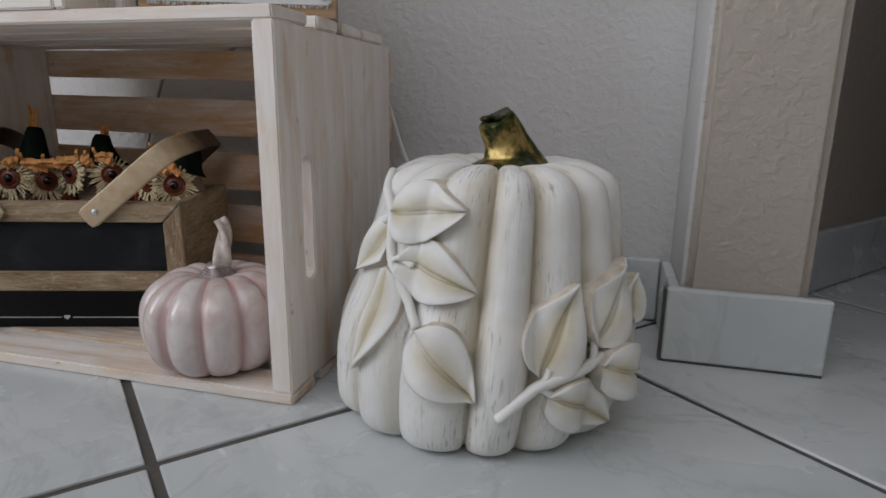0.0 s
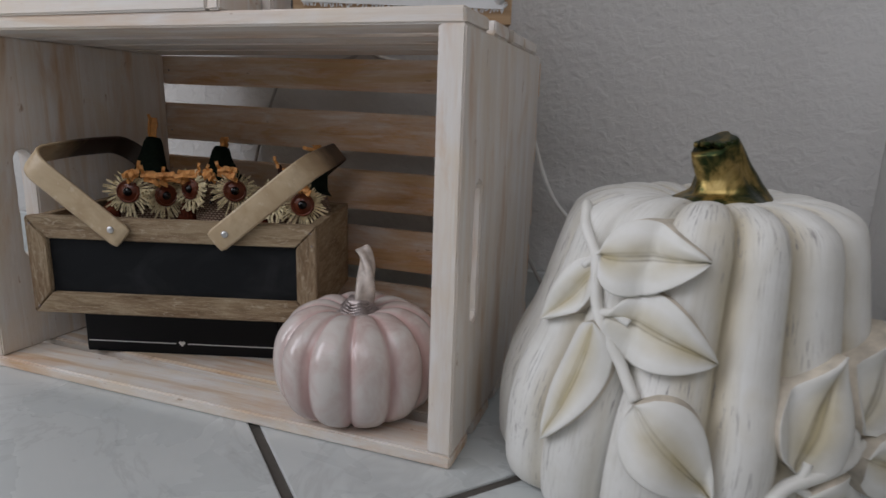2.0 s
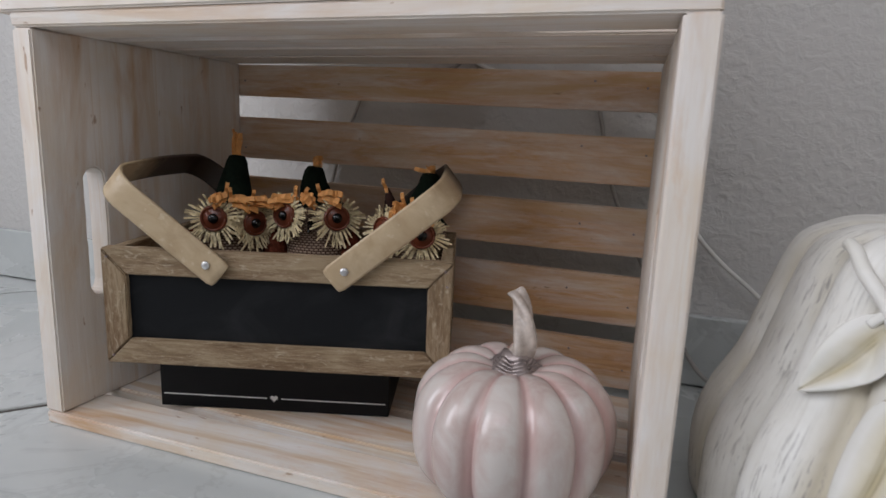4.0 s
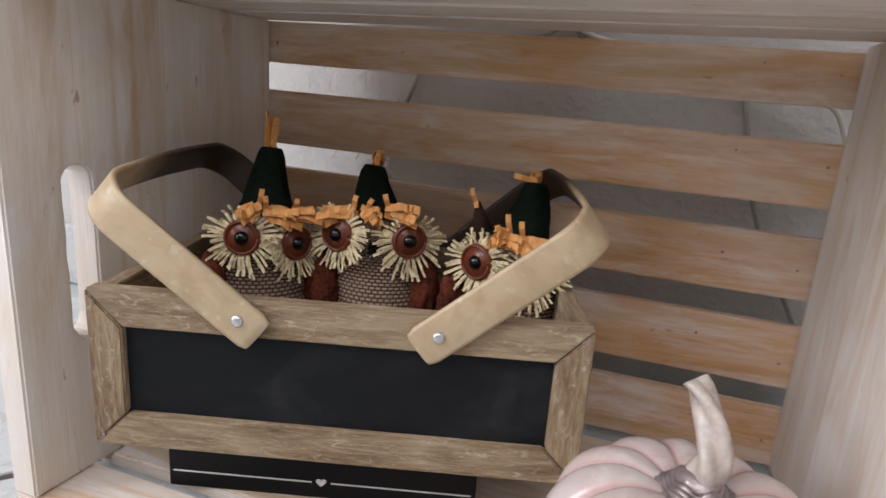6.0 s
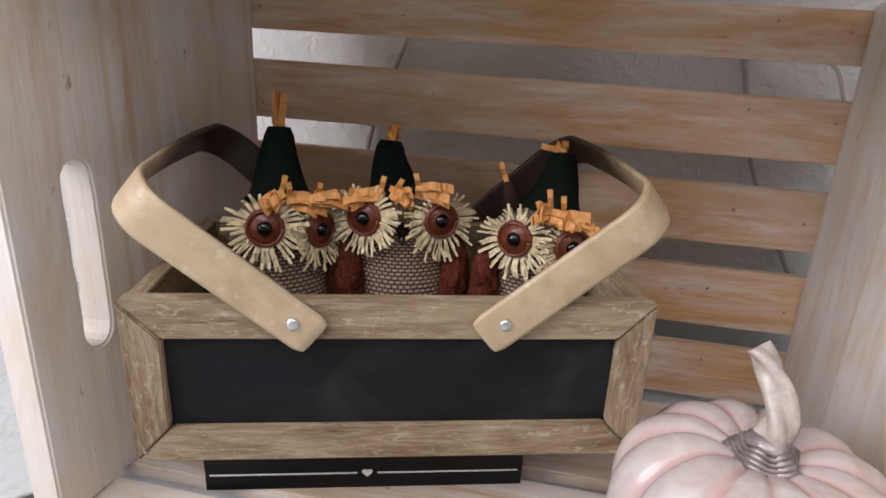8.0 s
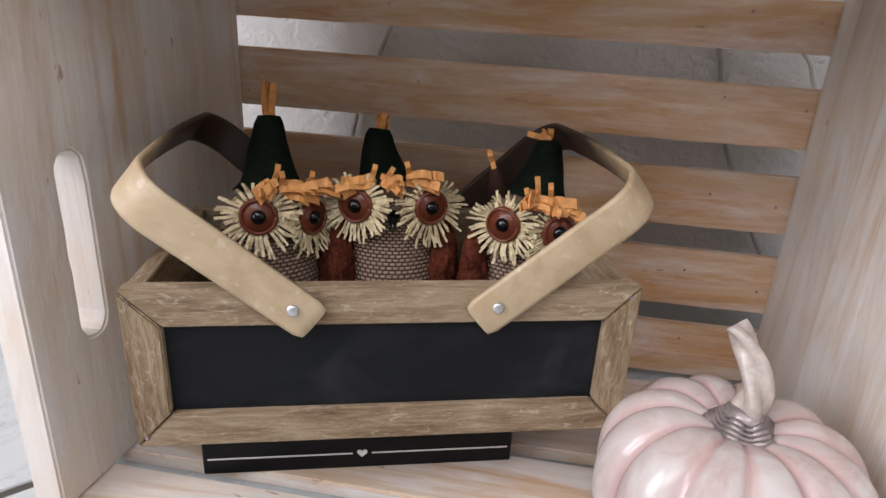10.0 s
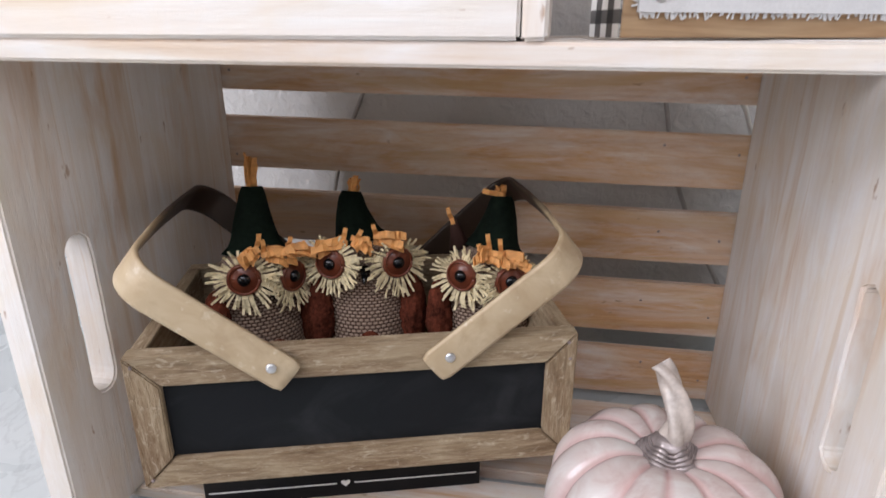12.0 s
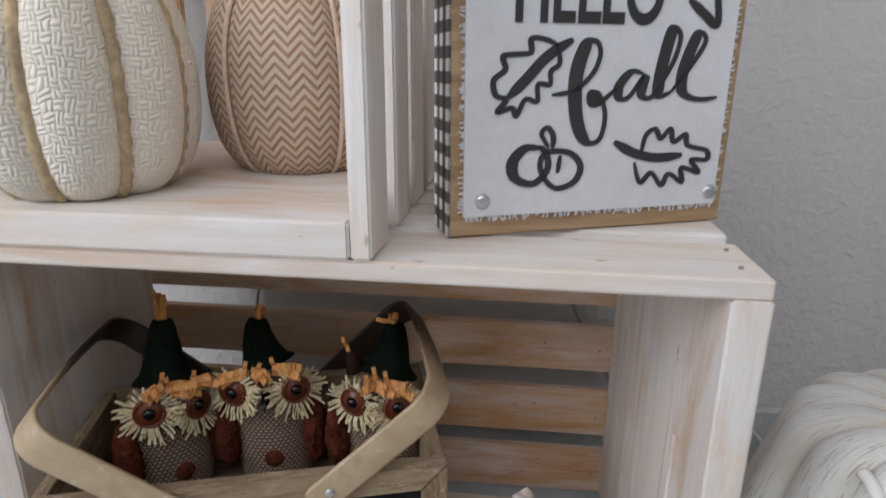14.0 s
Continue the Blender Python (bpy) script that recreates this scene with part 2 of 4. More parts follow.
def herringbone(name, light, dark, wide, tall):
    m = Nodes(name, 0.85, spec=0.15)
    u, v, _ = m.xyz(m.coords("UV", shift=False))
    zig = m.math("ABSOLUTE", m.math("SUBTRACT", m.math("FRACT", m.math("DIVIDE", u, wide)), 0.5))
    s = m.math("FRACT", m.math("ADD", m.math("DIVIDE", v, tall), m.math("MULTIPLY", zig, 2.7)))
    stripe = m.ramp(m.math("ABSOLUTE", m.math("SUBTRACT", s, 0.5)), [(0.22, 0.0), (0.36, 1.0)])
    fuzz = m.noise(m.coords(shift=False), 500, 3)
    stripe = m.math("MULTIPLY", stripe, m.ramp(m.noise(m.coords(shift=False), 240, 3), [(0.3, 0.75), (0.6, 1.0)]))
    thread = m.math("ABSOLUTE", m.math("SINE", m.math("MULTIPLY", u, 2600.0)))
    col = m.mix(stripe, light, dark)
    m.colour(m.mix(m.math("MULTIPLY", fuzz, 0.5), col, m.mix(0.5, col, (0.30, 0.20, 0.12))))
    m.bump(m.math("ADD", m.math("MULTIPLY", stripe, -0.6), m.math("MULTIPLY", thread, 0.4)), 0.6, 0.0012)
    m.bump(fuzz, 0.3, 0.0005)
    return m.mat


def burlap():
    m = Nodes("burlap", 0.9, spec=0.1)
    u, v, _ = m.xyz(m.coords("UV", shift=False))
    a, b = m.math("MULTIPLY", u, 480.0), m.math("MULTIPLY", v, 560.0)
    row = m.math("MULTIPLY", m.math("FLOOR", b), 0.5)
    x = m.math("ABSOLUTE", m.math("SINE", m.math("MULTIPLY", m.math("ADD", m.math("MULTIPLY", a, 0.5), row), math.pi)))
    y = m.math("ABSOLUTE", m.math("SINE", m.math("MULTIPLY", b, math.pi)))
    h = m.math("MULTIPLY", m.math("POWER", x, 0.5), m.math("POWER", y, 0.6))
    m.colour(m.ramp(h, [(0.1, (0.05, 0.025, 0.02)), (0.45, (0.23, 0.15, 0.11)), (0.9, (0.45, 0.335, 0.255))]))
    m.bump(h, 0.8, 0.001)
    return m.mat


def gingham():
    m = Nodes("gingham_paper", 0.6)
    x, y, z = m.xyz(m.coords(scale=(83, 83, 83), shift=False))
    a = m.math("GREATER_THAN", m.math("FRACT", y), 0.5)
    b = m.math("GREATER_THAN", m.math("FRACT", z), 0.5)
    both = m.math("MULTIPLY", m.math("ADD", a, b), 0.5)
    m.colour(m.ramp(both, [(0.1, (0.78, 0.77, 0.74)), (0.5, (0.12, 0.115, 0.11)), (0.9, (0.03, 0.03, 0.03))]))
    return m.mat


def oak():
    m = Nodes("oak_board", 0.6)
    v = m.coords(scale=(6, 6, 150), shift=False)
    g = m.noise(v, 1.0, 5, 0.6, 1.5)
    b = m.noise(m.coords(scale=(8, 8, 40), shift=False), 1.0, 3, 0.5, 2.0)
    m.colour(m.mix(0.5, m.ramp(g, [(0.3, (0.22, 0.115, 0.05)), (0.68, (0.56, 0.39, 0.22))]), m.ramp(b, [(0.35, (0.30, 0.18, 0.09)), (0.65, (0.50, 0.36, 0.22))])))
    m.bump(g, 0.3, 0.0008)
    return m.mat



def chalkboard():
    m = Nodes("chalkboard", 0.6, spec=0.15)
    v = m.coords(scale=(1, 1, 1.6), shift=False)
    smear = m.noise(v, 16, 4, 0.6, 1.5)
    dust = m.noise(v, 420, 3)
    col = m.ramp(smear, [(0.45, (0.0085, 0.0095, 0.011)), (0.75, (0.022, 0.023, 0.025))])
    m.colour(m.mix(m.ramp(dust, [(0.72, 0.0), (0.8, 0.25)]), col, (0.10, 0.10, 0.10)))
    m.rough(m.math("ADD", m.math("MULTIPLY", smear, 0.3), 0.42))
    return m.mat


PINE_X = whitewashed_pine("whitewashed_pine_long", 0, 1.3, 0.45)
PINE_BASE = whitewashed_pine("stained_pine_base", 0, 0.8, 1.0, 26, 0.7)
PINE_Z = whitewashed_pine("whitewashed_pine_upright", 2, 1.08, 0.7, 20, 0.58)
PINE_BACK = whitewashed_pine("whitewashed_pine_thin", 0, 0.14, 1.0, 30)
OLD_X, OLD_Y, OLD_Z = (weathered_wood("weathered_wood_" + n, i) for i, n in enumerate(("long", "deep", "upright")))
WALL = plaster("wall_plaster", (0.61, 0.60, 0.585))
CEILING = plaster("ceiling_plaster", (0.62, 0.61, 0.59))
MARBLE = marble("marble_tile")
GROUT = plain("dark_grout", (0.085, 0.075, 0.065), 0.9, grain=180)
# Brown of the leaf sides: antiquing paint plus contact shade put into the colour.
ANTIQUE_SHADE = plain("antique_edge_shade", (0.56, 0.50, 0.41), 0.6, grain=90, vary=0.35)
RESIN, LEAF_RESIN, GOLD, PINK = painted_resin(), leaf_resin(), gold_green(), pink_ceramic()
PEARL = plain("pearl_stem", (0.50, 0.43, 0.38), 0.26, grain=110, vary=0.4, bump=0.3)
SILVER_BROWN = plain("aged_collar", (0.30, 0.24, 0.23), 0.35, 0.4, grain=160, vary=0.5, bump=0.5)
COLLAR = plain("pearl_collar", (0.33, 0.28, 0.27), 0.28, 0.45, grain=160, vary=0.5, bump=0.5)
CHALK = chalkboard()
BLACK_BOX = plain("black_card", (0.006, 0.006, 0.007), 0.5, grain=40, spec=0.2)
WHITE_INK = plain("white_ink", (0.75, 0.74, 0.72), 0.6)
STEEL = plain("zinc_rivet", (0.62, 0.63, 0.65), 0.35, 0.9, grain=200)
CREAM_KNIT = basket_weave("cream_knit", (0.88, 0.82, 0.70), (0.79, 0.72, 0.59), 195.0, 2.0)
TAN_KNIT = herringbone("tan_herringbone", (0.72, 0.59, 0.47), (0.38, 0.215, 0.12), 0.0150, 0.0060)
ROPE = plain("jute_rope", (0.46, 0.35, 0.21), 0.85, grain=300, vary=0.3, bump=0.6)
TAN_CORD = plain("tan_cord", (0.66, 0.50, 0.38), 0.8, grain=300, vary=0.2, bump=0.4)
BURLAP = burlap()
STRAW = plain("straw", (0.78, 0.655, 0.41), 0.75, grain=300, vary=0.3, bump=0.3)
RAFFIA = plain("orange_raffia", (0.72, 0.335, 0.10), 0.65, grain=220, vary=0.3, bump=0.4)
FELT = plain("green_felt", (0.008, 0.0135, 0.009), 0.95, grain=300, vary=0.4, bump=0.5, spec=0.1)
BUTTON = plain("brown_button", (0.17, 0.045, 0.022), 0.28, grain=120, vary=0.2, bump=0.05)
BEAD = plain("black_bead", (0.006, 0.006, 0.007), 0.12, grain=40)
FUZZ = plain("russet_boucle", (0.115, 0.030, 0.016), 0.9, grain=320, vary=0.75, bump=1.0, spec=0.1)
OAK, GINGHAM = oak(), gingham()
CANVAS = plain("white_canvas", (0.70, 0.71, 0.72), 0.85, grain=600, vary=0.06, bump=0.3)
INK = plain("charcoal_ink", (0.035, 0.034, 0.035), 0.7, grain=100)
WHITE_PLASTIC = plain("white_plastic", (0.78, 0.77, 0.74), 0.4, grain=90, vary=0.04)
GREY_LINE = plain("grey_line", (0.40, 0.38, 0.36), 0.5, grain=90)
# Unseen walls, toned darker than WALL to cut their bounce light.
ROOM = plaster("room_plaster", (0.44, 0.42, 0.39))
# Beige of the wall end's front, with its shade put into the colour.
BEIGE_SHADED = plaster("beige_plaster_shaded", (0.43, 0.385, 0.33))
# Hallway plaster, darker than WALL: the unlit hall is put into the tint.
HALL_SHADED = plaster("hall_plaster_shaded", (0.40, 0.35, 0.30))


# ---- building helpers ----
def finish(name, bm, material, parent=None, label="", smooth=False):
    bmesh.ops.recalc_face_normals(bm, faces=bm.faces)
    mesh = bpy.data.meshes.new(name)
    for f in bm.faces:
        f.smooth = smooth
    bm.to_mesh(mesh)
    bm.free()
    for mt in material if isinstance(material, (list, tuple)) else [material]:
        mesh.materials.append(mt)
    ob = new(name, mesh)
    ob.parent = parent
    if label:
        ob["label"] = label
    return ob


def part(name, bm, material, parent, label="", smooth=False):
    return finish(name, bm, material, parent, label, smooth)


def thing(name, m, label, category, group="", kind=""):
    ob = new(name)
    ob.empty_display_size = 0.05
    ob.matrix_world = m
    return tagged(ob, label, category, group, kind)


def block(x0, x1, y0, y1, z0, z1, bevel=0.0, seg=2):
    bm = bmesh.new()
    bmesh.ops.create_cube(bm, size=1, matrix=Matrix.Translation(((x0 + x1) / 2, (y0 + y1) / 2, (z0 + z1) / 2)) @ Matrix.Diagonal((x1 - x0, y1 - y0, z1 - z0, 1)))
    if bevel:
        bmesh.ops.bevel(bm, geom=bm.edges[:], offset=bevel, segments=seg, affect="EDGES", profile=0.5)
    return bm


def worn_plank(rng, x0, x1, y0, y1, z0, z1, bevel=0.0014):
    """A sawn plank, a little out of true."""
    bm = block(x0, x1, y0, y1, z0, z1)
    for v in bm.verts:
        v.co += Vector((rng.uniform(-1, 1), rng.uniform(-1, 1), rng.uniform(-1, 1))) * 0.0007
    bmesh.ops.bevel(bm, geom=bm.edges[:], offset=bevel, segments=2, affect="EDGES")
    return bm


def prism(outline, thick, to_world):
    """A flat outline (2D, in order) given a thickness, laid by the matrix."""
    bm = bmesh.new()
    low = [bm.verts.new(to_world @ Vector((x, y, 0))) for x, y in outline]
    high = [bm.verts.new(to_world @ Vector((x, y, thick))) for x, y in outline]
    n = len(outline)
    bm.faces.new(low[::-1])
    bm.faces.new(high)
    for i in range(n):
        bm.faces.new((low[i], low[(i + 1) % n], high[(i + 1) % n], high[i]))
    return bm


def smooth_line(pts, per=8, closed=False):
    """Catmull-Rom through points of any dimension."""
    p = [np.array(q, float) for q in pts]
    n = len(p)
    out = []
    for i in range(n if closed else n - 1):
        if closed:
            a, b, c, d = p[i - 1], p[i], p[(i + 1) % n], p[(i + 2) % n]
        else:
            a, b, c, d = p[max(i - 1, 0)], p[i], p[i + 1], p[min(i + 2, n - 1)]
        for k in range(per):
            t = k / per
            out.append(0.5 * (2 * b + (c - a) * t + (2 * a - 5 * b + 4 * c - d) * t * t + (3 * b - a - 3 * c + d) * t ** 3))
    if not closed:
        out.append(p[-1])
    return out


def tube(pts, radii, sides=8, bm=None, twist=0.0, lobes=0, depth=0.0, mat=0, flat=1.0):
    """A round or fluted tube along a line."""
    bm = bm or bmesh.new()
    pts = [Vector(p) for p in pts]
    rings = []
    ref = Vector((0, 0, 1))
    for i, p in enumerate(pts):
        d = (pts[min(i + 1, len(pts) - 1)] - pts[max(i - 1, 0)]).normalized()
        if abs(d.dot(ref)) > 0.95:
            ref = Vector((1, 0, 0)) if abs(d.x) < 0.8 else Vector((0, 1, 0))
        a = d.cross(ref).normalized()
        b = d.cross(a).normalized()
        ref = b.cross(d).normalized() if abs(b.cross(d).length) > 0.1 else ref
        ref = -b
        r = radii[i] if isinstance(radii, (list, tuple)) else radii
        ring = []
        for k in range(sides):
            ang = 2 * math.pi * k / sides
            rr = r * (1 + depth * math.cos(lobes * ang + twist * i)) if lobes else r
            ring.append(bm.verts.new(p + a * rr * math.cos(ang) + b * rr * flat * math.sin(ang)))
        rings.append(ring)
    for r0, r1 in zip(rings, rings[1:]):
        for k in range(sides):
            bm.faces.new((r0[k], r0[(k + 1) % sides], r1[(k + 1) % sides], r1[k])).material_index = mat
    for ring in (rings[0], rings[-1]):
        bm.faces.new(ring).material_index = mat
    return bm


def lobed(profile, lobes, depth, sharp=0.6, seg=14, rings=44, wobble=0.02, seed=1, phase=0.0, widths=None):
    """A ribbed pumpkin body from a profile of (r, z): a closed skin, with a UV of (lobe number, run along the profile) and a function radius(angle, z)."""
    rng = random.Random(seed)
    line = smooth_line(profile, max(2, rings // (len(profile) - 1)))
    widths = widths or [1 + rng.uniform(-wobble, wobble) * 4 for _ in range(lobes)]
    edges = np.cumsum([0] + widths) / sum(widths)
    swell = [1 + rng.uniform(-wobble, wobble) for _ in range(lobes)]
    zmax, rmax = max(q[1] for q in line), max(q[0] for q in line)

    def rib(f):
        j = min(int(np.searchsorted(edges, f, "right")) - 1, lobes - 1)
        t = (f - edges[j]) / (edges[j + 1] - edges[j])
        return j, t, (math.sin(math.pi * min(max(t, 0), 1))) ** sharp

    bm = bmesh.new()
    uvl = bm.loops.layers.uv.new("UVMap")
    n = lobes * seg
    run = np.concatenate([[0], np.cumsum([np.linalg.norm(np.subtract(b, a)) for a, b in zip(line, line[1:])])])
    grid = []
    for i, (r, z) in enumerate(line):
        ring = []
        for k in range(n):
            f = edges[k // seg] + (edges[k // seg + 1] - edges[k // seg]) * (k % seg) / seg
            j, t, s = rib(f + 1e-9)
            a = 2 * math.pi * f + phase
            rr = r * (1 - depth * (1 - s)) * (1 + (swell[j] - 1) * s)
            wob = 1 + 0.012 * noise.noise(Vector((math.cos(a) * 2, math.sin(a) * 2, z * 18 + seed)))
            lift = z - (0.10 * rmax * depth / 0.1) * 0.3 * (1 - s) * (1 if z > zmax * 0.6 else 0) * min(1, (z / zmax - 0.6) * 3)
            ring.append(bm.verts.new((rr * wob * math.cos(a), rr * wob * math.sin(a), lift)))
        grid.append(ring)
    for i in range(len(grid) - 1):
        for k in range(n):
            k2 = (k + 1) % n
            f = bm.faces.new((grid[i][k], grid[i][k2], grid[i + 1][k2], grid[i + 1][k]))
            u0, u1 = k / seg, (k + 1) / seg
            for loop, (u, v) in zip(f.loops, ((u0, run[i]), (u1, run[i]), (u1, run[i + 1]), (u0, run[i + 1]))):
                loop[uvl].uv = (u, v)
    for ring, end in ((grid[0], 0), (grid[-1], -1)):
        c = bm.verts.new((0, 0, line[end][1]))
        for k in range(n):
            bm.faces.new((ring[k], ring[(k + 1) % n], c))
    return bm, line, edges


def scale_u(bm, lobes, around):
    """Turn the lobe count in the UV into metres round the body."""
    uvl = bm.loops.layers.uv.active
    for f in bm.faces:
        for loop in f.loops:
            loop[uvl].uv = (loop[uvl].uv[0] * around / lobes, loop[uvl].uv[1])


# ---- the room ----
BACK = 0.902
X_LEFT, X_RIGHT, Y_NEAR, Y_FAR, HIGH = -1.5, 2.4, -0.75, 2.6, 2.5


def structure(name, bm, mat, label, category):
    return tagged(finish(name, bm, mat), label, category, kind="structure")


structure("wall_north", block(X_LEFT, 0.3357, BACK, BACK + 0.14, -0.02, HIGH), WALL, "grey-beige orange-peel plaster wall behind the crates", "wall")
stub = block(0.336, 0.449, 0.787, 1.02, -0.02, HIGH)
bmesh.ops.bevel(stub, geom=[e for e in stub.edges if abs(e.verts[0].co.z - e.verts[1].co.z) > 1 and e.verts[0].co.y < 0.8], offset=0.010, segments=5, affect="EDGES")
# All but the left side take the darkened beige; the left stays WALL.
for f in stub.faces:
    f.material_index = int(f.calc_center_median().x > 0.3405)
structure("wall_end", stub, [WALL, BEIGE_SHADED], "beige plastered end of a wall with rounded corners", "wall")
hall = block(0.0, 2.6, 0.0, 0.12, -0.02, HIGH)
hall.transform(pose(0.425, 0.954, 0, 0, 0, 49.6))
structure("wall_hall", hall, HALL_SHADED, "plaster wall of the hallway beyond, shade put into its tint", "wall")


def wall_with_window(name, length, high, thick, w0, w1, z0, z1, m, label):
    bm = bmesh.new()
    for a, b, c, d in ((0, w0, -0.02, high), (w1, length, -0.02, high), (w0, w1, -0.02, z0), (w0, w1, z1, high)):
        bmesh.ops.create_cube(bm, size=1, matrix=Matrix.Translation(((a + b) / 2, thick / 2, (c + d) / 2)) @ Matrix.Diagonal((b - a, thick, d - c, 1)))
    bm.transform(m)
    return structure(name, bm, ROOM, label, "wall")


wall_with_window("wall_south", 3.9, HIGH, 0.14, 0.2, 2.4, 1.15, 2.35, pose(X_LEFT, Y_NEAR - 0.14, 0), "plaster wall with a wide window opening")
wall_with_window("wall_west", 1.62, HIGH, 0.14, 0.025, 0.775, 0.4, 1.8, pose(X_LEFT, Y_NEAR, 0, 0, 0, 90), "plaster wall with a window opening")
# Added out of view: blocks window light from the hallway and wall end.
structure("wall_light_block", block(0.64, 0.78, Y_NEAR, 0.88, -0.02, HIGH), ROOM, "unseen plaster wall added to keep window light off the hallway", "wall")
structure("wall_east", block(X_RIGHT, X_RIGHT + 0.14, Y_NEAR, Y_FAR, -0.02, HIGH), ROOM, "plain plaster wall closing the room", "wall")
structure("wall_far", block(0.3, X_RIGHT, Y_FAR, Y_FAR + 0.14, -0.02, HIGH), HALL_SHADED, "plain plaster wall closing the hallway", "wall")
structure("ceiling", block(X_LEFT - 0.14, X_RIGHT + 0.14, Y_NEAR - 0.14, Y_FAR + 0.14, HIGH, HIGH + 0.1), CEILING, "plain white plaster ceiling", "ceiling")

# baseboards of cut marble tile
structure("baseboard_end", block(0.322, 0.466, 0.776, 0.7865, 0.002, 0.076, 0.0025), MARBLE, "grey marble tile baseboard under the wall end", "baseboard")
structure("baseboard_side", block(0.325, 0.3355, 0.789, BACK - 0.012, 0.002, 0.075, 0.002), MARBLE, "grey marble tile baseboard on the wall's side", "baseboard")
structure("baseboard_north", block(-1.5, 0.324, BACK - 0.011, BACK - 0.0005, 0.002, 0.075, 0.002), MARBLE, "grey marble tile baseboard along the wall", "baseboard")
b = block(0.03, 2.4, -0.011, -0.0005, 0.002, 0.085, 0.002)
b.transform(pose(0.425, 0.954, 0, 0, 0, 49.6))
structure("baseboard_hall", b, MARBLE, "grey marble tile baseboard in the hallway", "baseboard")


structure("trim_joint_corner", block(0.3192, 0.3218, 0.7775, 0.7868, 0.0, 0.0745), GROUT, "dark open joint at the baseboard's corner", "trim")
structure("trim_joint_floor", block(0.3222, 0.4658, 0.7772, 0.7862, -0.001, 0.0018), GROUT, "dark joint between baseboard and floor", "trim")


# ---- wooden crates ----
CL, CH, CD = 0.471, 0.3165, 0.234      # length, height, depth of a crate lying on its long side
SLAT = 0.0105
TOP_SLATS = ((0.0, 0.055), (0.070, 0.111), (0.1225, 0.163), (0.1695, 0.222))
BACK_SLATS = ((0.2705, 0.3055), (0.206, 0.2485), (0.142, 0.1855), (0.0755, 0.1225), (0.0125, 0.0585))


def end_panel(rng, thick, slot=True):
    """A solid end board with a hand slot cut through it, in the yz plane."""
    bm = bmesh.new()
    z0, z1 = SLAT + 0.0003, CH - SLAT - 0.0003
    outer = [(0.0, z0), (CD - 0.01, z0), (CD - 0.01, z1), (0.0, z1)]
    y, r = 0.043, 0.0092
    low, high = 0.109, 0.196
    inner = [(y + r * math.cos(a), high + r * math.sin(a)) for a in np.linspace(0, math.pi, 9)]
    inner += [(y - r, z) for z in np.linspace(high, low, 9)[1:-1]]
    inner += [(y + r * math.cos(a), low + r * math.sin(a)) for a in np.linspace(math.pi, 2 * math.pi, 9)]
    inner += [(y + r, z) for z in np.linspace(low, high, 9)[1:-1]]
    inner = [(p + rng.uniform(-1, 1) * 0.0007, q + rng.uniform(-1, 1) * 0.0008) for p, q in inner]
    edges = []
    for loop in (outer, inner) if slot else (outer,):
        vs = [bm.verts.new((0, p, q)) for p, q in loop]
        edges += [bm.edges.new((vs[i], vs[(i + 1) % len(vs)])) for i in range(len(vs))]
    bmesh.ops.triangle_fill(bm, use_beauty=True, edges=edges)
    bmesh.ops.dissolve_limit(bm, angle_limit=0.01, verts=bm.verts[:], edges=bm.edges[:])
    out = bmesh.ops.extrude_face_region(bm, geom=bm.faces[:])
    bmesh.ops.translate(bm, verts=[v for v in out["geom"] if isinstance(v, bmesh.types.BMVert)], vec=(thick, 0, 0))
    bmesh.ops.recalc_face_normals(bm, faces=bm.faces[:])
    sharp = [e for e in bm.edges if len(e.link_faces) == 2 and e.calc_face_angle(0) > 0.6]
    bmesh.ops.bevel(bm, geom=sharp, offset=0.0014, segments=2, affect="EDGES")
    return bm


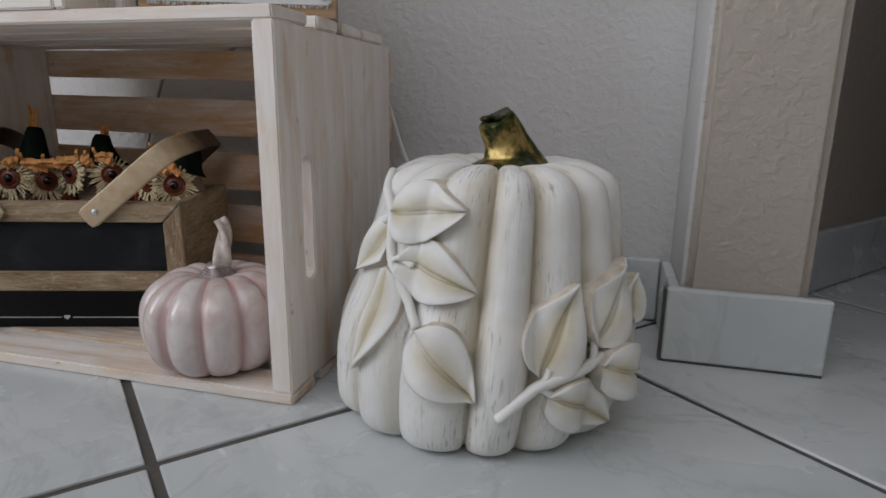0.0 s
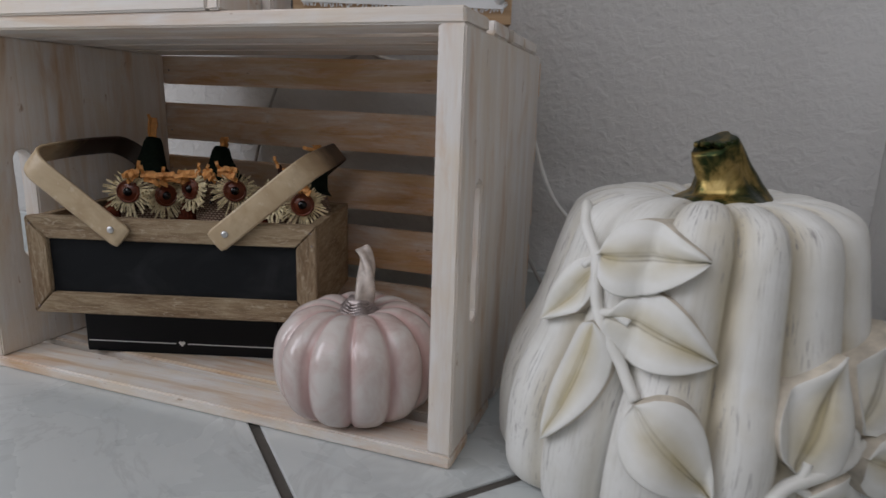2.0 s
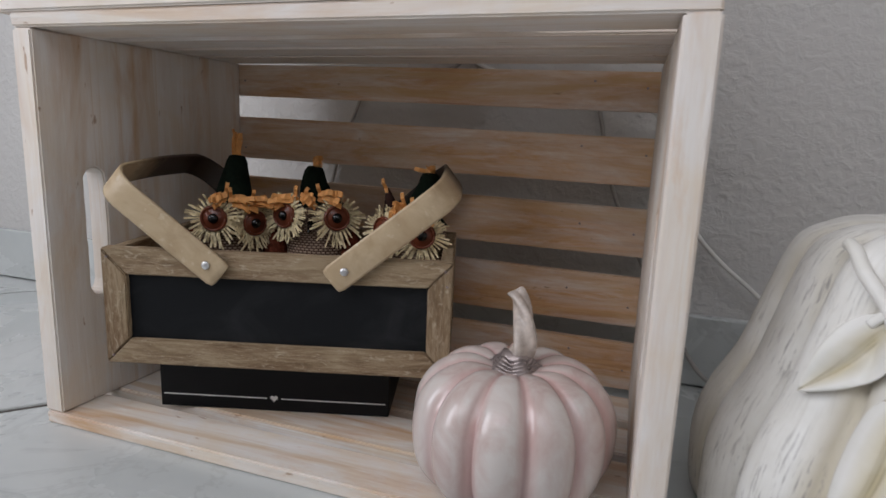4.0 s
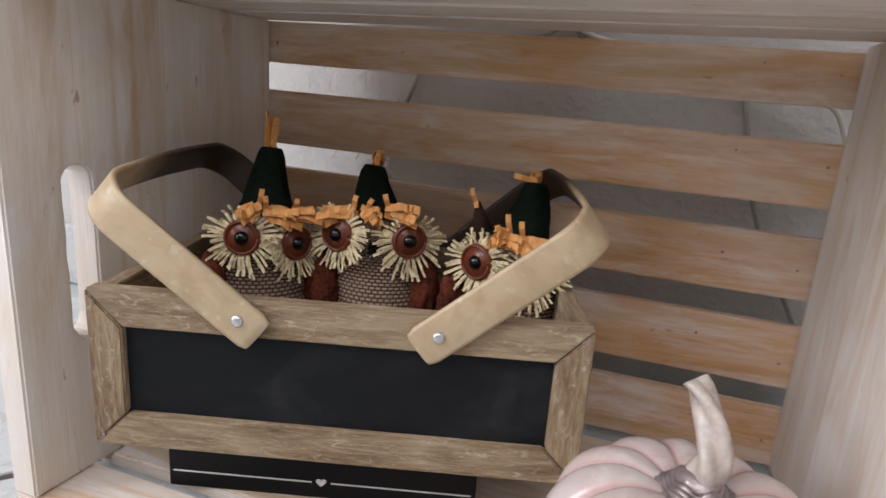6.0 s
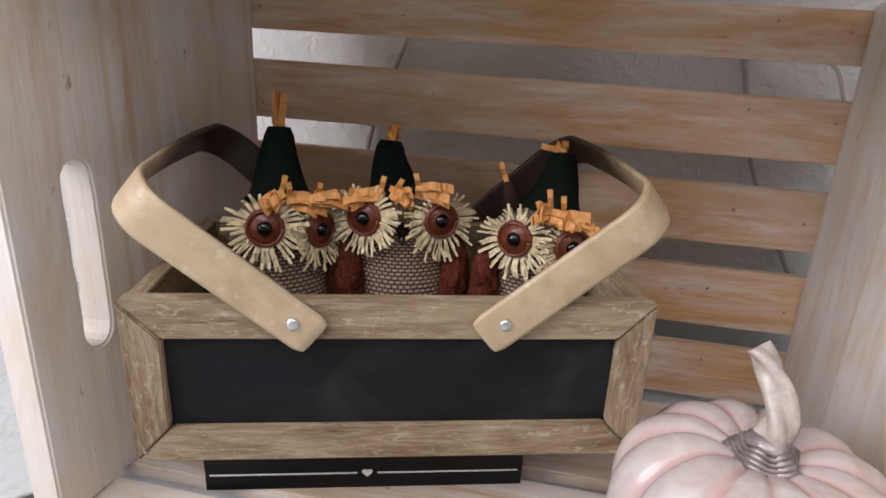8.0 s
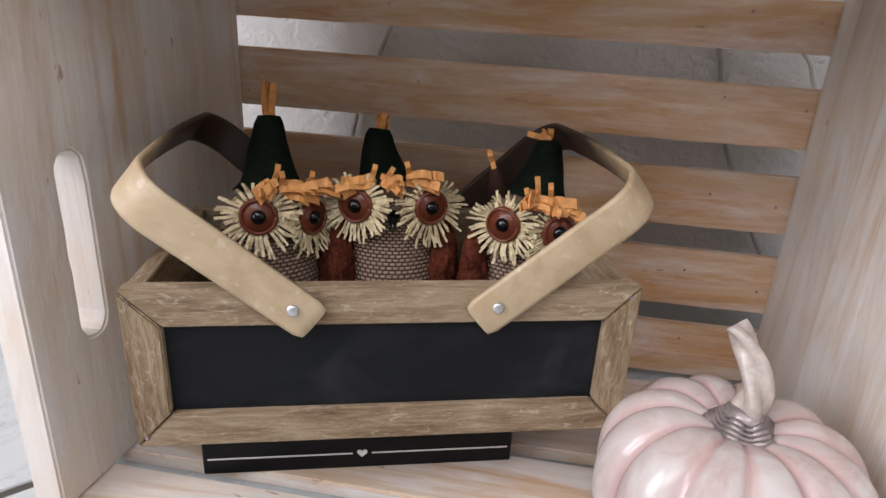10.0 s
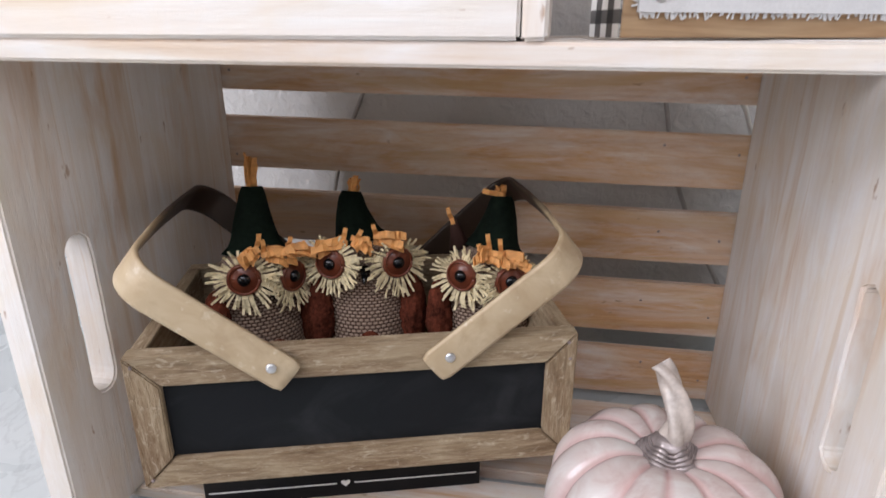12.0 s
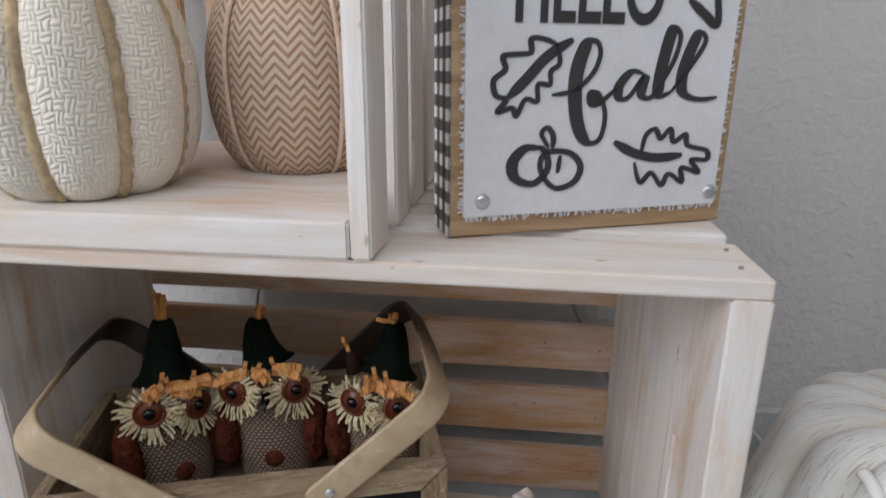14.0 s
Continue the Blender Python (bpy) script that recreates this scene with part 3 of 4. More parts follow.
def crate(m, label, seed, mats, slats=TOP_SLATS, slots=(True, True), thick=0.0185, base_mat=None, skew=(0.0, 0.0), base_slats=None):
    """mats: for the long slats, the back slats and the end boards."""
    rng = random.Random(seed)
    top = thing("wooden_crate", m, label, "crate", "whitewashed crates")
    long_mat, back_mat, end_mat = mats

    def deepen(bm, x):
        """The crate is a little deeper at one end than at the other."""
        for v in bm.verts:
            if v.co.y > CD * 0.6:
                v.co.y += skew[0] + (skew[1] - skew[0]) * (v.co.x + x) / CL

    for x, slot, inner, toe in ((0.0, slots[0], thick, 0.007), (CL - thick, slots[1], 0.0, -0.009)):
        bm = end_panel(rng, thick, slot)
        for v in bm.verts:
            if abs(v.co.x - inner) < thick / 2:
                v.co.x += toe * v.co.y / CD
        bm.transform(Matrix.Translation((x, 0, 0)))
        deepen(bm, 0.0)
        part("end_panel", bm, end_mat, top, "solid end board with a hand slot" if slot else "solid end board")
    for z0 in (0.0, CH - SLAT):
        for y0, y1 in base_slats if base_slats and z0 == 0.0 else slats:
            j = rng.uniform(-0.0015, 0.0015)
            part("slat", worn_plank(rng, j, CL + j * 0.6, y0, y1, z0, z0 + SLAT), base_mat if base_mat and z0 == 0.0 else long_mat, top)
    for z0, z1 in BACK_SLATS:
        bm = worn_plank(rng, 0.001, CL - 0.001, CD - 0.0095, CD, z0, z1)
        for v in bm.verts:
            v.co.z -= (v.co.x - CL / 2) * 0.0155
            v.co.z = min(max(v.co.z, SLAT + 0.0005), CH - SLAT - 0.0005)
        deepen(bm, 0.0)
        part("back_slat", bm, back_mat, top)
    for z0, z1 in BACK_SLATS:
        for x in (0.030, CL - 0.034, CL - 0.09 + rng.uniform(-0.01, 0.01)):
            bm = bmesh.new()
            bmesh.ops.create_cone(bm, segments=8, radius1=0.0012, radius2=0.0010, depth=0.0008, cap_ends=True, matrix=Matrix.Translation((x + rng.uniform(-0.004, 0.004), CD - 0.0096, (z0 + z1) / 2 + rng.uniform(-0.012, 0.012))) @ Matrix.Rotation(radians(90), 4, "X"))
            deepen(bm, 0.0)
            part("nail", bm, SILVER_BROWN, top)
    nails = [(x, y, CH) for x in (0.011, CL - 0.011) for y in (0.014, 0.042)]
    for p in nails:
        bm = bmesh.new()
        bmesh.ops.create_cone(bm, segments=8, radius1=0.0013, radius2=0.0011, depth=0.0008, cap_ends=True, matrix=Matrix.Translation((p[0] + rng.uniform(-0.002, 0.002), p[1], p[2] + 0.0002)))
        part("nail", bm, SILVER_BROWN, top)
    return top


crate(pose(-0.453, 0.59, 0), "whitewashed pine crate lying on its side on the tiles", 3, (PINE_X, PINE_BACK, PINE_Z), base_mat=PINE_BASE, skew=(-0.0025, 0.0165), base_slats=((0.0, 0.0415), (0.0535, 0.105), (0.117, 0.160), (0.174, 0.222)))
crate(pose(-0.163, 0.588, 0.3167) @ pose(0, 0, 0, 0, -90, 0), "whitewashed pine crate stood on end, open towards the room", 8, (PINE_X, PINE_BACK, PINE_Z), ((0.0, 0.036), (0.064, 0.100), (0.118, 0.155), (0.176, 0.222)), (False, True), 0.0185)


# ---- large cream pumpkin with leaf relief ----
PROFILE = ((0.02, 0.004), (0.093, 0.0), (0.111, 0.0040), (0.1205, 0.015), (0.1248, 0.042), (0.1250, 0.065), (0.1195, 0.09), (0.1098, 0.115), (0.1045, 0.138), (0.099, 0.165), (0.0945, 0.183), (0.087, 0.195), (0.070, 0.203), (0.050, 0.2045), (0.030, 0.201), (0.012, 0.195))
RIBS, RIB_DEPTH, PHASE = 15, 0.15, radians(-82)
LEAN = Vector((0.082, 0.0215, 0))
BODY, _, RIB_EDGES = lobed(PROFILE, RIBS, RIB_DEPTH, 0.42, 14, 48, 0.02, 5, PHASE, [20.5, 24.5] + [24.1] * 11 + [22.5, 27.5])
for v in BODY.verts:
    v.co += LEAN * v.co.z


def profile_radius(z):
    p = PROFILE[1:13]
    return float(np.interp(z, [q[1] for q in p], [q[0] for q in p]))


def skin(angle, z, out, follow=0.6):
    f = ((radians(angle) - PHASE) / (2 * math.pi)) % 1.0
    j = min(int(np.searchsorted(RIB_EDGES, f, "right")) - 1, RIBS - 1)
    t = (f - RIB_EDGES[j]) / (RIB_EDGES[j + 1] - RIB_EDGES[j])
    r = profile_radius(z) * (1 - follow * RIB_DEPTH * (1 - math.sin(math.pi * t))) + out
    return Vector((r * math.cos(radians(angle)), r * math.sin(radians(angle)), z)) + LEAN * z


def relief_leaf(base, tip, wide, lift=0.003, bend=0.0):
    """A pointed leaf lying on the pumpkin, with a sunk midrib, cupped halves and a real edge."""
    (a0, z0), (a1, z1) = base, tip
    rm = profile_radius((z0 + z1) / 2)
    du, dz = radians(a1 - a0) * rm, z1 - z0
    long = math.hypot(du, dz)
    nu, nz = -dz / long, du / long
    bm = bmesh.new()
    uvl = bm.loops.layers.uv.new("UVMap")
    N, M = 18, 28
    topv, lowv = [], []
    for i in range(N + 1):
        t = i / N
        half = 0.57 * wide * (math.sin(math.pi * t ** 0.72) ** 0.8 * (1 - 0.25 * t) + 0.03)
        tr, lr = [], []
        for k in range(M + 1):
            s = 2 * k / M - 1
            u = du * t + nu * half * s + nu * bend * math.sin(math.pi * t)
            z = z0 + dz * t + nz * half * s + nz * bend * math.sin(math.pi * t)
            ang = a0 + math.degrees(u / rm)
            z = max(z, 0.008)
            h = lift + 0.0024 * (abs(s) ** 0.8) - 0.0016 * math.exp(-((abs(s) - 0.07) / 0.05) ** 2) - 0.0010 * abs(s) ** 6 + 0.0010 * math.sin(7 * t + 3 * s)
            tr.append(bm.verts.new(skin(ang, z, h)))
            lr.append(bm.verts.new(skin(ang, z, -0.012)))
        topv.append(tr)
        lowv.append(lr)
    for i in range(N):
        for k in range(M):
            f = bm.faces.new((topv[i][k], topv[i][k + 1], topv[i + 1][k + 1], topv[i + 1][k]))
            for loop, uv in zip(f.loops, ((i / N, k / M), (i / N, (k + 1) / M), ((i + 1) / N, (k + 1) / M), ((i + 1) / N, k / M))):
                loop[uvl].uv = uv
    ring_t = topv[0] + [r[-1] for r in topv[1:]] + topv[-1][-2::-1] + [r[0] for r in topv[-2:0:-1]]
    ring_l = lowv[0] + [r[-1] for r in lowv[1:]] + lowv[-1][-2::-1] + [r[0] for r in lowv[-2:0:-1]]
    n = len(ring_t)
    for i in range(n):
        # Side walls take the browner tone that darkens the leaf's outline.
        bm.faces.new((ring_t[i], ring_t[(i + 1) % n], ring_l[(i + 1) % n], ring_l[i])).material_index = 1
    return bm


def large_pumpkin():
    top = thing("leafy_pumpkin", pose(0.1562, 0.6638, 0), "large cream resin pumpkin with raised leaves and gilded stem", "pumpkin decoration")
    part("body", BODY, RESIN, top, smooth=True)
    # flared stem, twisted, cut at the top
    line = smooth_line(((0.024, 0.004, 0.192), (0.024, 0.004, 0.199), (0.0235, 0.004, 0.2075), (0.0205, 0.002, 0.219), (0.0165, -0.001, 0.2285), (0.013, -0.005, 0.2370)), 5)
    n = len(line)
    radii = [float(np.interp(i / (n - 1), (0, 0.12, 0.25, 0.42, 0.62, 0.85, 1), (0.045, 0.040, 0.030, 0.0215, 0.0165, 0.0152, 0.0138))) for i in range(n)]
    bm = tube(line, radii, 40, None, 0.12, 5, 0.09)
    for v in bm.verts:
        if v.co.z > 0.224:
            v.co.z += 0.05 * (v.co.x - 0.013) * (v.co.z - 0.224) / 0.013
    part("stem", bm, GOLD, top, "gilded stem rubbed with dark green", smooth=True)
    rng = random.Random(4)
    bm = bmesh.new()
    for _ in range(90):
        a, r = rng.uniform(0, 6.28), 0.0115 * math.sqrt(rng.random())
        x = r * math.cos(a)
        bmesh.ops.create_icosphere(bm, subdivisions=1, radius=rng.uniform(0.0011, 0.0024), matrix=Matrix.Translation((0.013 + x, -0.005 + r * math.sin(a), 0.2366 + 0.05 * x + 0.001 * rng.random())))
    part("stem_tip", bm, GOLD, top, "rough cut end of the stem", smooth=True)
    for base, tip, wide, bend in (
        ((-127.0, 0.171), (-91.0, 0.178), 0.041, 0.0), ((-118.0, 0.138), (-83.5, 0.123), 0.040, 0.0035),
        ((-102.6, 0.097), (-80.0, 0.052), 0.042, 0.0), ((-121.0, 0.134), (-126.5, 0.056), 0.033, 0.005),
        ((-129.6, 0.166), (-143.7, 0.122), 0.027, 0.002), ((-59.7, 0.068), (-46.0, 0.129), 0.042, 0.003),
        ((-38.0, 0.083), (-17.0, 0.138), 0.037, 0.002), ((-37.6, 0.070), (-9.0, 0.046), 0.039, 0.0),
        ((-56.9, 0.055), (-27.0, 0.018), 0.037, 0.003), ((-13.0, 0.086), (-6.0, 0.122), 0.024, 0.0),
        ((60.0, 0.10), (85.0, 0.14), 0.036, 0.0), ((120.0, 0.06), (100.0, 0.11), 0.036, 0.0),
    ):
        part("leaf", relief_leaf(base, tip, wide, {-91.0: 0.0075, -80.0: 0.0075, -17.0: 0.010, -9.0: 0.014, -6.0: 0.013}.get(tip[0], 0.0055), bend), [LEAF_RESIN, ANTIQUE_SHADE], top, smooth=True)
    for pts, r in (
        (((-154, 0.195), (-146, 0.190), (-130.5, 0.167), (-122.3, 0.139), (-111.2, 0.115), (-102.7, 0.097)), 0.0036),
        (((-72.5, 0.041), (-67, 0.052), (-59.6, 0.063), (-50, 0.069), (-39.0, 0.072), (-24, 0.079), (-10, 0.089)), 0.0040),
        (((-39.0, 0.072), (-38.4, 0.078), (-38.0, 0.086)), 0.0028), (((-39.0, 0.072), (-31, 0.066), (-20, 0.058)), 0.0028),
        (((-127, 0.1705), (-131, 0.169), (-135, 0.161)), 0.0026), (((-121, 0.138), (-117, 0.140), (-111, 0.136)), 0.0026),
        (((-60, 0.063), (-58, 0.068), (-57, 0.074)), 0.0026), (((-60, 0.062), (-55, 0.055), (-50, 0.050)), 0.0026),
    ):
        line = [skin(a, z, 0.0015, 0.2) for a, z in smooth_line(pts, 6)]
        part("vine", tube(line, r, 10), LEAF_RESIN, top, smooth=True)
    return top


large_pumpkin()


# ---- small pink pumpkin ----
def pink_pumpkin():
    top = thing("pink_pumpkin", pose(-0.0815, 0.640, SLAT), "small pearly pink ceramic pumpkin inside the crate", "pumpkin decoration")
    prof = ((0.01, 0.003), (0.036, 0.0), (0.054, 0.006), (0.065, 0.021), (0.0685, 0.043), (0.0655, 0.063), (0.054, 0.0785), (0.036, 0.0865), (0.018, 0.084), (0.006, 0.077))
    bm, _, _ = lobed(prof, 12, 0.13, 0.5, 10, 36, 0.015, 9, radians(20))
    part("body", bm, PINK, top, smooth=True)
    line = smooth_line(((0.0, 0, 0.075), (0.002, 0.001, 0.087), (0.0045, 0.004, 0.099), (0.003, 0.010, 0.112), (-0.002, 0.017, 0.122), (-0.0065, 0.0215, 0.1275)), 6)
    n = len(line)
    radii = [float(np.interp(i / (n - 1), (0, 0.2, 0.5, 0.8, 1), (0.0110, 0.0080, 0.0066, 0.0056, 0.0054))) for i in range(n)]
    part("stem", tube(line, radii, 32, None, 0.42, 3, 0.26), PEARL, top, "pearly twisted stem", smooth=True)
    bm = bmesh.new()
    rings = []
    for k in range(19):
        f = k / 18
        rr = 0.0185 * (1 - f) + 0.0088 * f + 0.0006 * math.sin(k * math.pi / 1.5)
        z = 0.0810 + 0.0105 * f ** 1.2 + 0.0007 * math.cos(k * math.pi / 1.5)
        rings.append([bm.verts.new((rr * math.cos(t) * (1 + 0.10 * (1 - f) * math.sin(5 * t)), rr * math.sin(t) * (1 + 0.10 * (1 - f) * math.sin(5 * t)), z + 0.001 * math.sin(5 * t))) for t in np.linspace(0, 2 * math.pi, 49)[:-1]])
    for r0, r1 in zip(rings, rings[1:]):
        for k in range(48):
            bm.faces.new((r0[k], r0[(k + 1) % 48], r1[(k + 1) % 48], r1[k]))
    bm.faces.new(rings[0])
    bm.faces.new(rings[-1])
    part("collar", bm, COLLAR, top, "ridged silver-brown collar", smooth=True)


pink_pumpkin()


# ---- chalkboard basket ----
BASKET = Matrix(((0.9562, -0.2932, 0, -0.3825), (0.2932, 0.9562, 0, 0.5893), (0, 0, 1, 0.0635), (0, 0, 0, 1)))
BL, BD, BH = 0.2587, 0.1445, 0.0885


def mitre(outline, name, mat, parent, thick=0.011):
    m = Matrix(((1, 0, 0, 0), (0, 0, -1, thick), (0, 1, 0, 0), (0, 0, 0, 1)))
    bm = prism(outline, thick, m)
    bmesh.ops.bevel(bm, geom=bm.edges[:], offset=0.0009, segments=2, affect="EDGES")
    return part(name, bm, mat, parent)


def basket():
    top = thing("chalkboard_basket", BASKET, "rustic wooden basket with chalkboard front and two bent handles", "basket")
    a, t, s = 0.0005, 0.0195, 0.0185
    mitre(((0, BH), (s, BH - t), (BL - s, BH - t), (BL, BH)), "top_rail", OLD_X, top)
    mitre(((0, 0), (BL, 0), (BL - s, t), (s, t)), "bottom_rail", OLD_X, top)
    mitre(((0, a), (s - a, t + a), (s - a, BH - t - a), (0, BH - a)), "stile", OLD_Z, top)
    mitre(((BL, a), (BL, BH - a), (BL - s + a, BH - t - a), (BL - s + a, t + a)), "stile", OLD_Z, top)
    part("chalkboard", block(s - 0.002, BL - s + 0.002, 0.0045, 0.0085, t - 0.002, BH - t + 0.002), CHALK, top, "black chalkboard panel")
    part("side_board", block(0.001, 0.010, 0.0115, BD - 0.0095, 0, BH - 0.001, 0.001), OLD_Y, top)
    part("side_board", block(BL - 0.010, BL - 0.001, 0.0115, BD - 0.0095, 0, BH - 0.001, 0.001), OLD_Y, top)
    part("back_board", block(0.001, BL - 0.001, BD - 0.009, BD, 0, BH - 0.001, 0.001), OLD_X, top)
    part("bottom_board", block(0.0105, BL - 0.0105, 0.0115, BD - 0.0095, 0.001, 0.007), OLD_X, top)
    for u, z in ((BL - 0.004, 0.071), (BL - 0.0055, 0.082), (0.0045, 0.082), (0.0050, 0.006), (BL - 0.005, 0.007)):
        nail = bmesh.new()
        bmesh.ops.create_cone(nail, segments=8, radius1=0.0011, radius2=0.0009, depth=0.001, cap_ends=True, matrix=Matrix.Translation((u, -0.0001, z)) @ Matrix.Rotation(radians(90), 4, "X"))
        part("nail", nail, SILVER_BROWN, top, "small dark nail head")
    for u, side in ((0.0806, -1), (0.1809, 1)):
        d = Vector((0.775 * side, 0, 0.632))
        w = Vector((0.632, 0, -0.775 * side))
        o = Vector((u, 0, 0.080))
        L, r, f0, f1 = 0.0950, 0.021, -0.0035, BD + 0.0035
        path = [(-0.013, f0), (-0.0125, f0), (-0.008, f0), (0.0, f0), (0.02, f0), (0.04, f0), (L - r, f0)]
        path += [(L - r + r * math.sin(k), f0 + r - r * math.cos(k)) for k in np.linspace(0.2, math.pi / 2, 7)]
        path += [(L + 0.002 * math.sin(q), f0 + r + q / math.pi * (f1 - f0 - 2 * r)) for q in np.linspace(0.5, 2.6, 5)]
        path += [(L - r + r * math.cos(k), f1 - r + r * math.sin(k)) for k in np.linspace(0, math.pi / 2 - 0.2, 7)]
        path += [(L - r, f1), (0.03, f1), (0.0, f1), (-0.012, f1)]
        bm = bmesh.new()
        rings = []
        for i, (p, q) in enumerate(path):
            p0, q0 = path[max(i - 1, 0)]
            p1, q1 = path[min(i + 1, len(path) - 1)]
            ln = math.hypot(p1 - p0, q1 - q0)
            nx, ny = -(q1 - q0) / ln, (p1 - p0) / ln
            half = 0.0108 * (0.62 if i == 0 else 0.86 if i == 1 else 1.0)
            th = 0.0017
            ring = []
            for e, k in ((1, -0.82), (1, 0.82), (0.7, 1), (-0.7, 1), (-1, 0.82), (-1, -0.82), (-0.7, -1), (0.7, -1)):
                lean = Vector((-0.003 * side, 0, 0.0035)) * max(q, 0) / BD * min(1, max(0, p) / 0.06)
                ring.append(bm.verts.new(o + lean + d * (p + nx * th * e) + Vector((0, 1, 0)) * (q + ny * th * e) + w * half * k))
            rings.append(ring)
        for r0, r1 in zip(rings, rings[1:]):
            for k in range(8):
                bm.faces.new((r0[k], r0[(k + 1) % 8], r1[(k + 1) % 8], r1[k]))
        bm.faces.new(rings[0])
        bm.faces.new(rings[-1])
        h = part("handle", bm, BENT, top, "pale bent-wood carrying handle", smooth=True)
        for y in (f0 - 0.0022, f1 + 0.0022):
            rv = bmesh.new()
            bmesh.ops.create_uvsphere(rv, u_segments=14, v_segments=8, radius=0.0031, matrix=Matrix.Translation(o + Vector((0, y, 0))) @ Matrix.Diagonal((1, 0.5, 1, 1)))
            part("rivet", rv, STEEL, h, "round zinc rivet", smooth=True)
    return top


def bent_wood():
    m = Nodes("bent_wood", 0.45)
    v = m.coords(scale=(30, 4, 30))
    g = m.noise(v, 1.0, 4, 0.6, 0.6)
    s = m.noise(m.coords(), 120, 3)
    c = m.ramp(g, [(0.3, (0.41, 0.295, 0.17)), (0.7, (0.57, 0.455, 0.30))])
    m.colour(m.mix(m.ramp(s, [(0.62, 0.0), (0.72, 0.5)]), c, (0.68, 0.60, 0.45)))
    blot = m.noise(m.coords(), 45, 4, 0.65, 0.8)
    c2 = m.bsdf.inputs["Base Color"].links[0].from_socket
    m.colour(m.mix(m.ramp(blot, [(0.5, 0.0), (0.72, 0.55)]), c2, (0.34, 0.24, 0.14)))
    c3 = m.bsdf.inputs["Base Color"].links[0].from_socket
    # Colour goes near black towards the back of the handle, with blotchy noise.
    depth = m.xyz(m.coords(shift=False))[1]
    back_tone = m.math("ADD", m.math("MULTIPLY", depth, 7.2), m.math("MULTIPLY", blot, 0.35))
    m.colour(m.mix(m.ramp(back_tone, [(0.36, 0.0), (0.70, 0.97)]), c3, (0.030, 0.015, 0.010)))
    m.bump(g, 0.2, 0.001)
    return m.mat


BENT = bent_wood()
basket()


def card_box():
    m = Matrix(((0.9562, -0.2932, 0, -0.3765), (0.2932, 0.9562, 0, 0.6332), (0, 0, 1, SLAT), (0, 0, 0, 1)))
    top = thing("black_box", m, "black card box with thin white line and heart under basket", "box")
    W, H, D = 0.191, 0.0515, 0.10
    part("box_body", block(0, W, 0, D, 0, H, 0.001), BLACK_BOX, top)
    for x0, x1 in ((0.003, W / 2 - 0.006), (W / 2 + 0.006, W - 0.003)):
        part("printed_line", block(x0, x1, -0.0006, 0.0002, 0.0109, 0.0117), WHITE_INK, top)
    pts = [(0.0032 * (math.sin(t) ** 3), 0.0030 * (0.8125 * math.cos(t) - 0.3125 * math.cos(2 * t) - 0.125 * math.cos(3 * t) - 0.0625 * math.cos(4 * t))) for t in np.linspace(0, 2 * math.pi, 25)[:-1]]
    part("printed_heart", prism(pts, 0.0008, Matrix(((1, 0, 0, W / 2), (0, 0, -1, 0.0002), (0, 1, 0, 0.0115), (0, 0, 0, 1)))), WHITE_INK, top)


card_box()


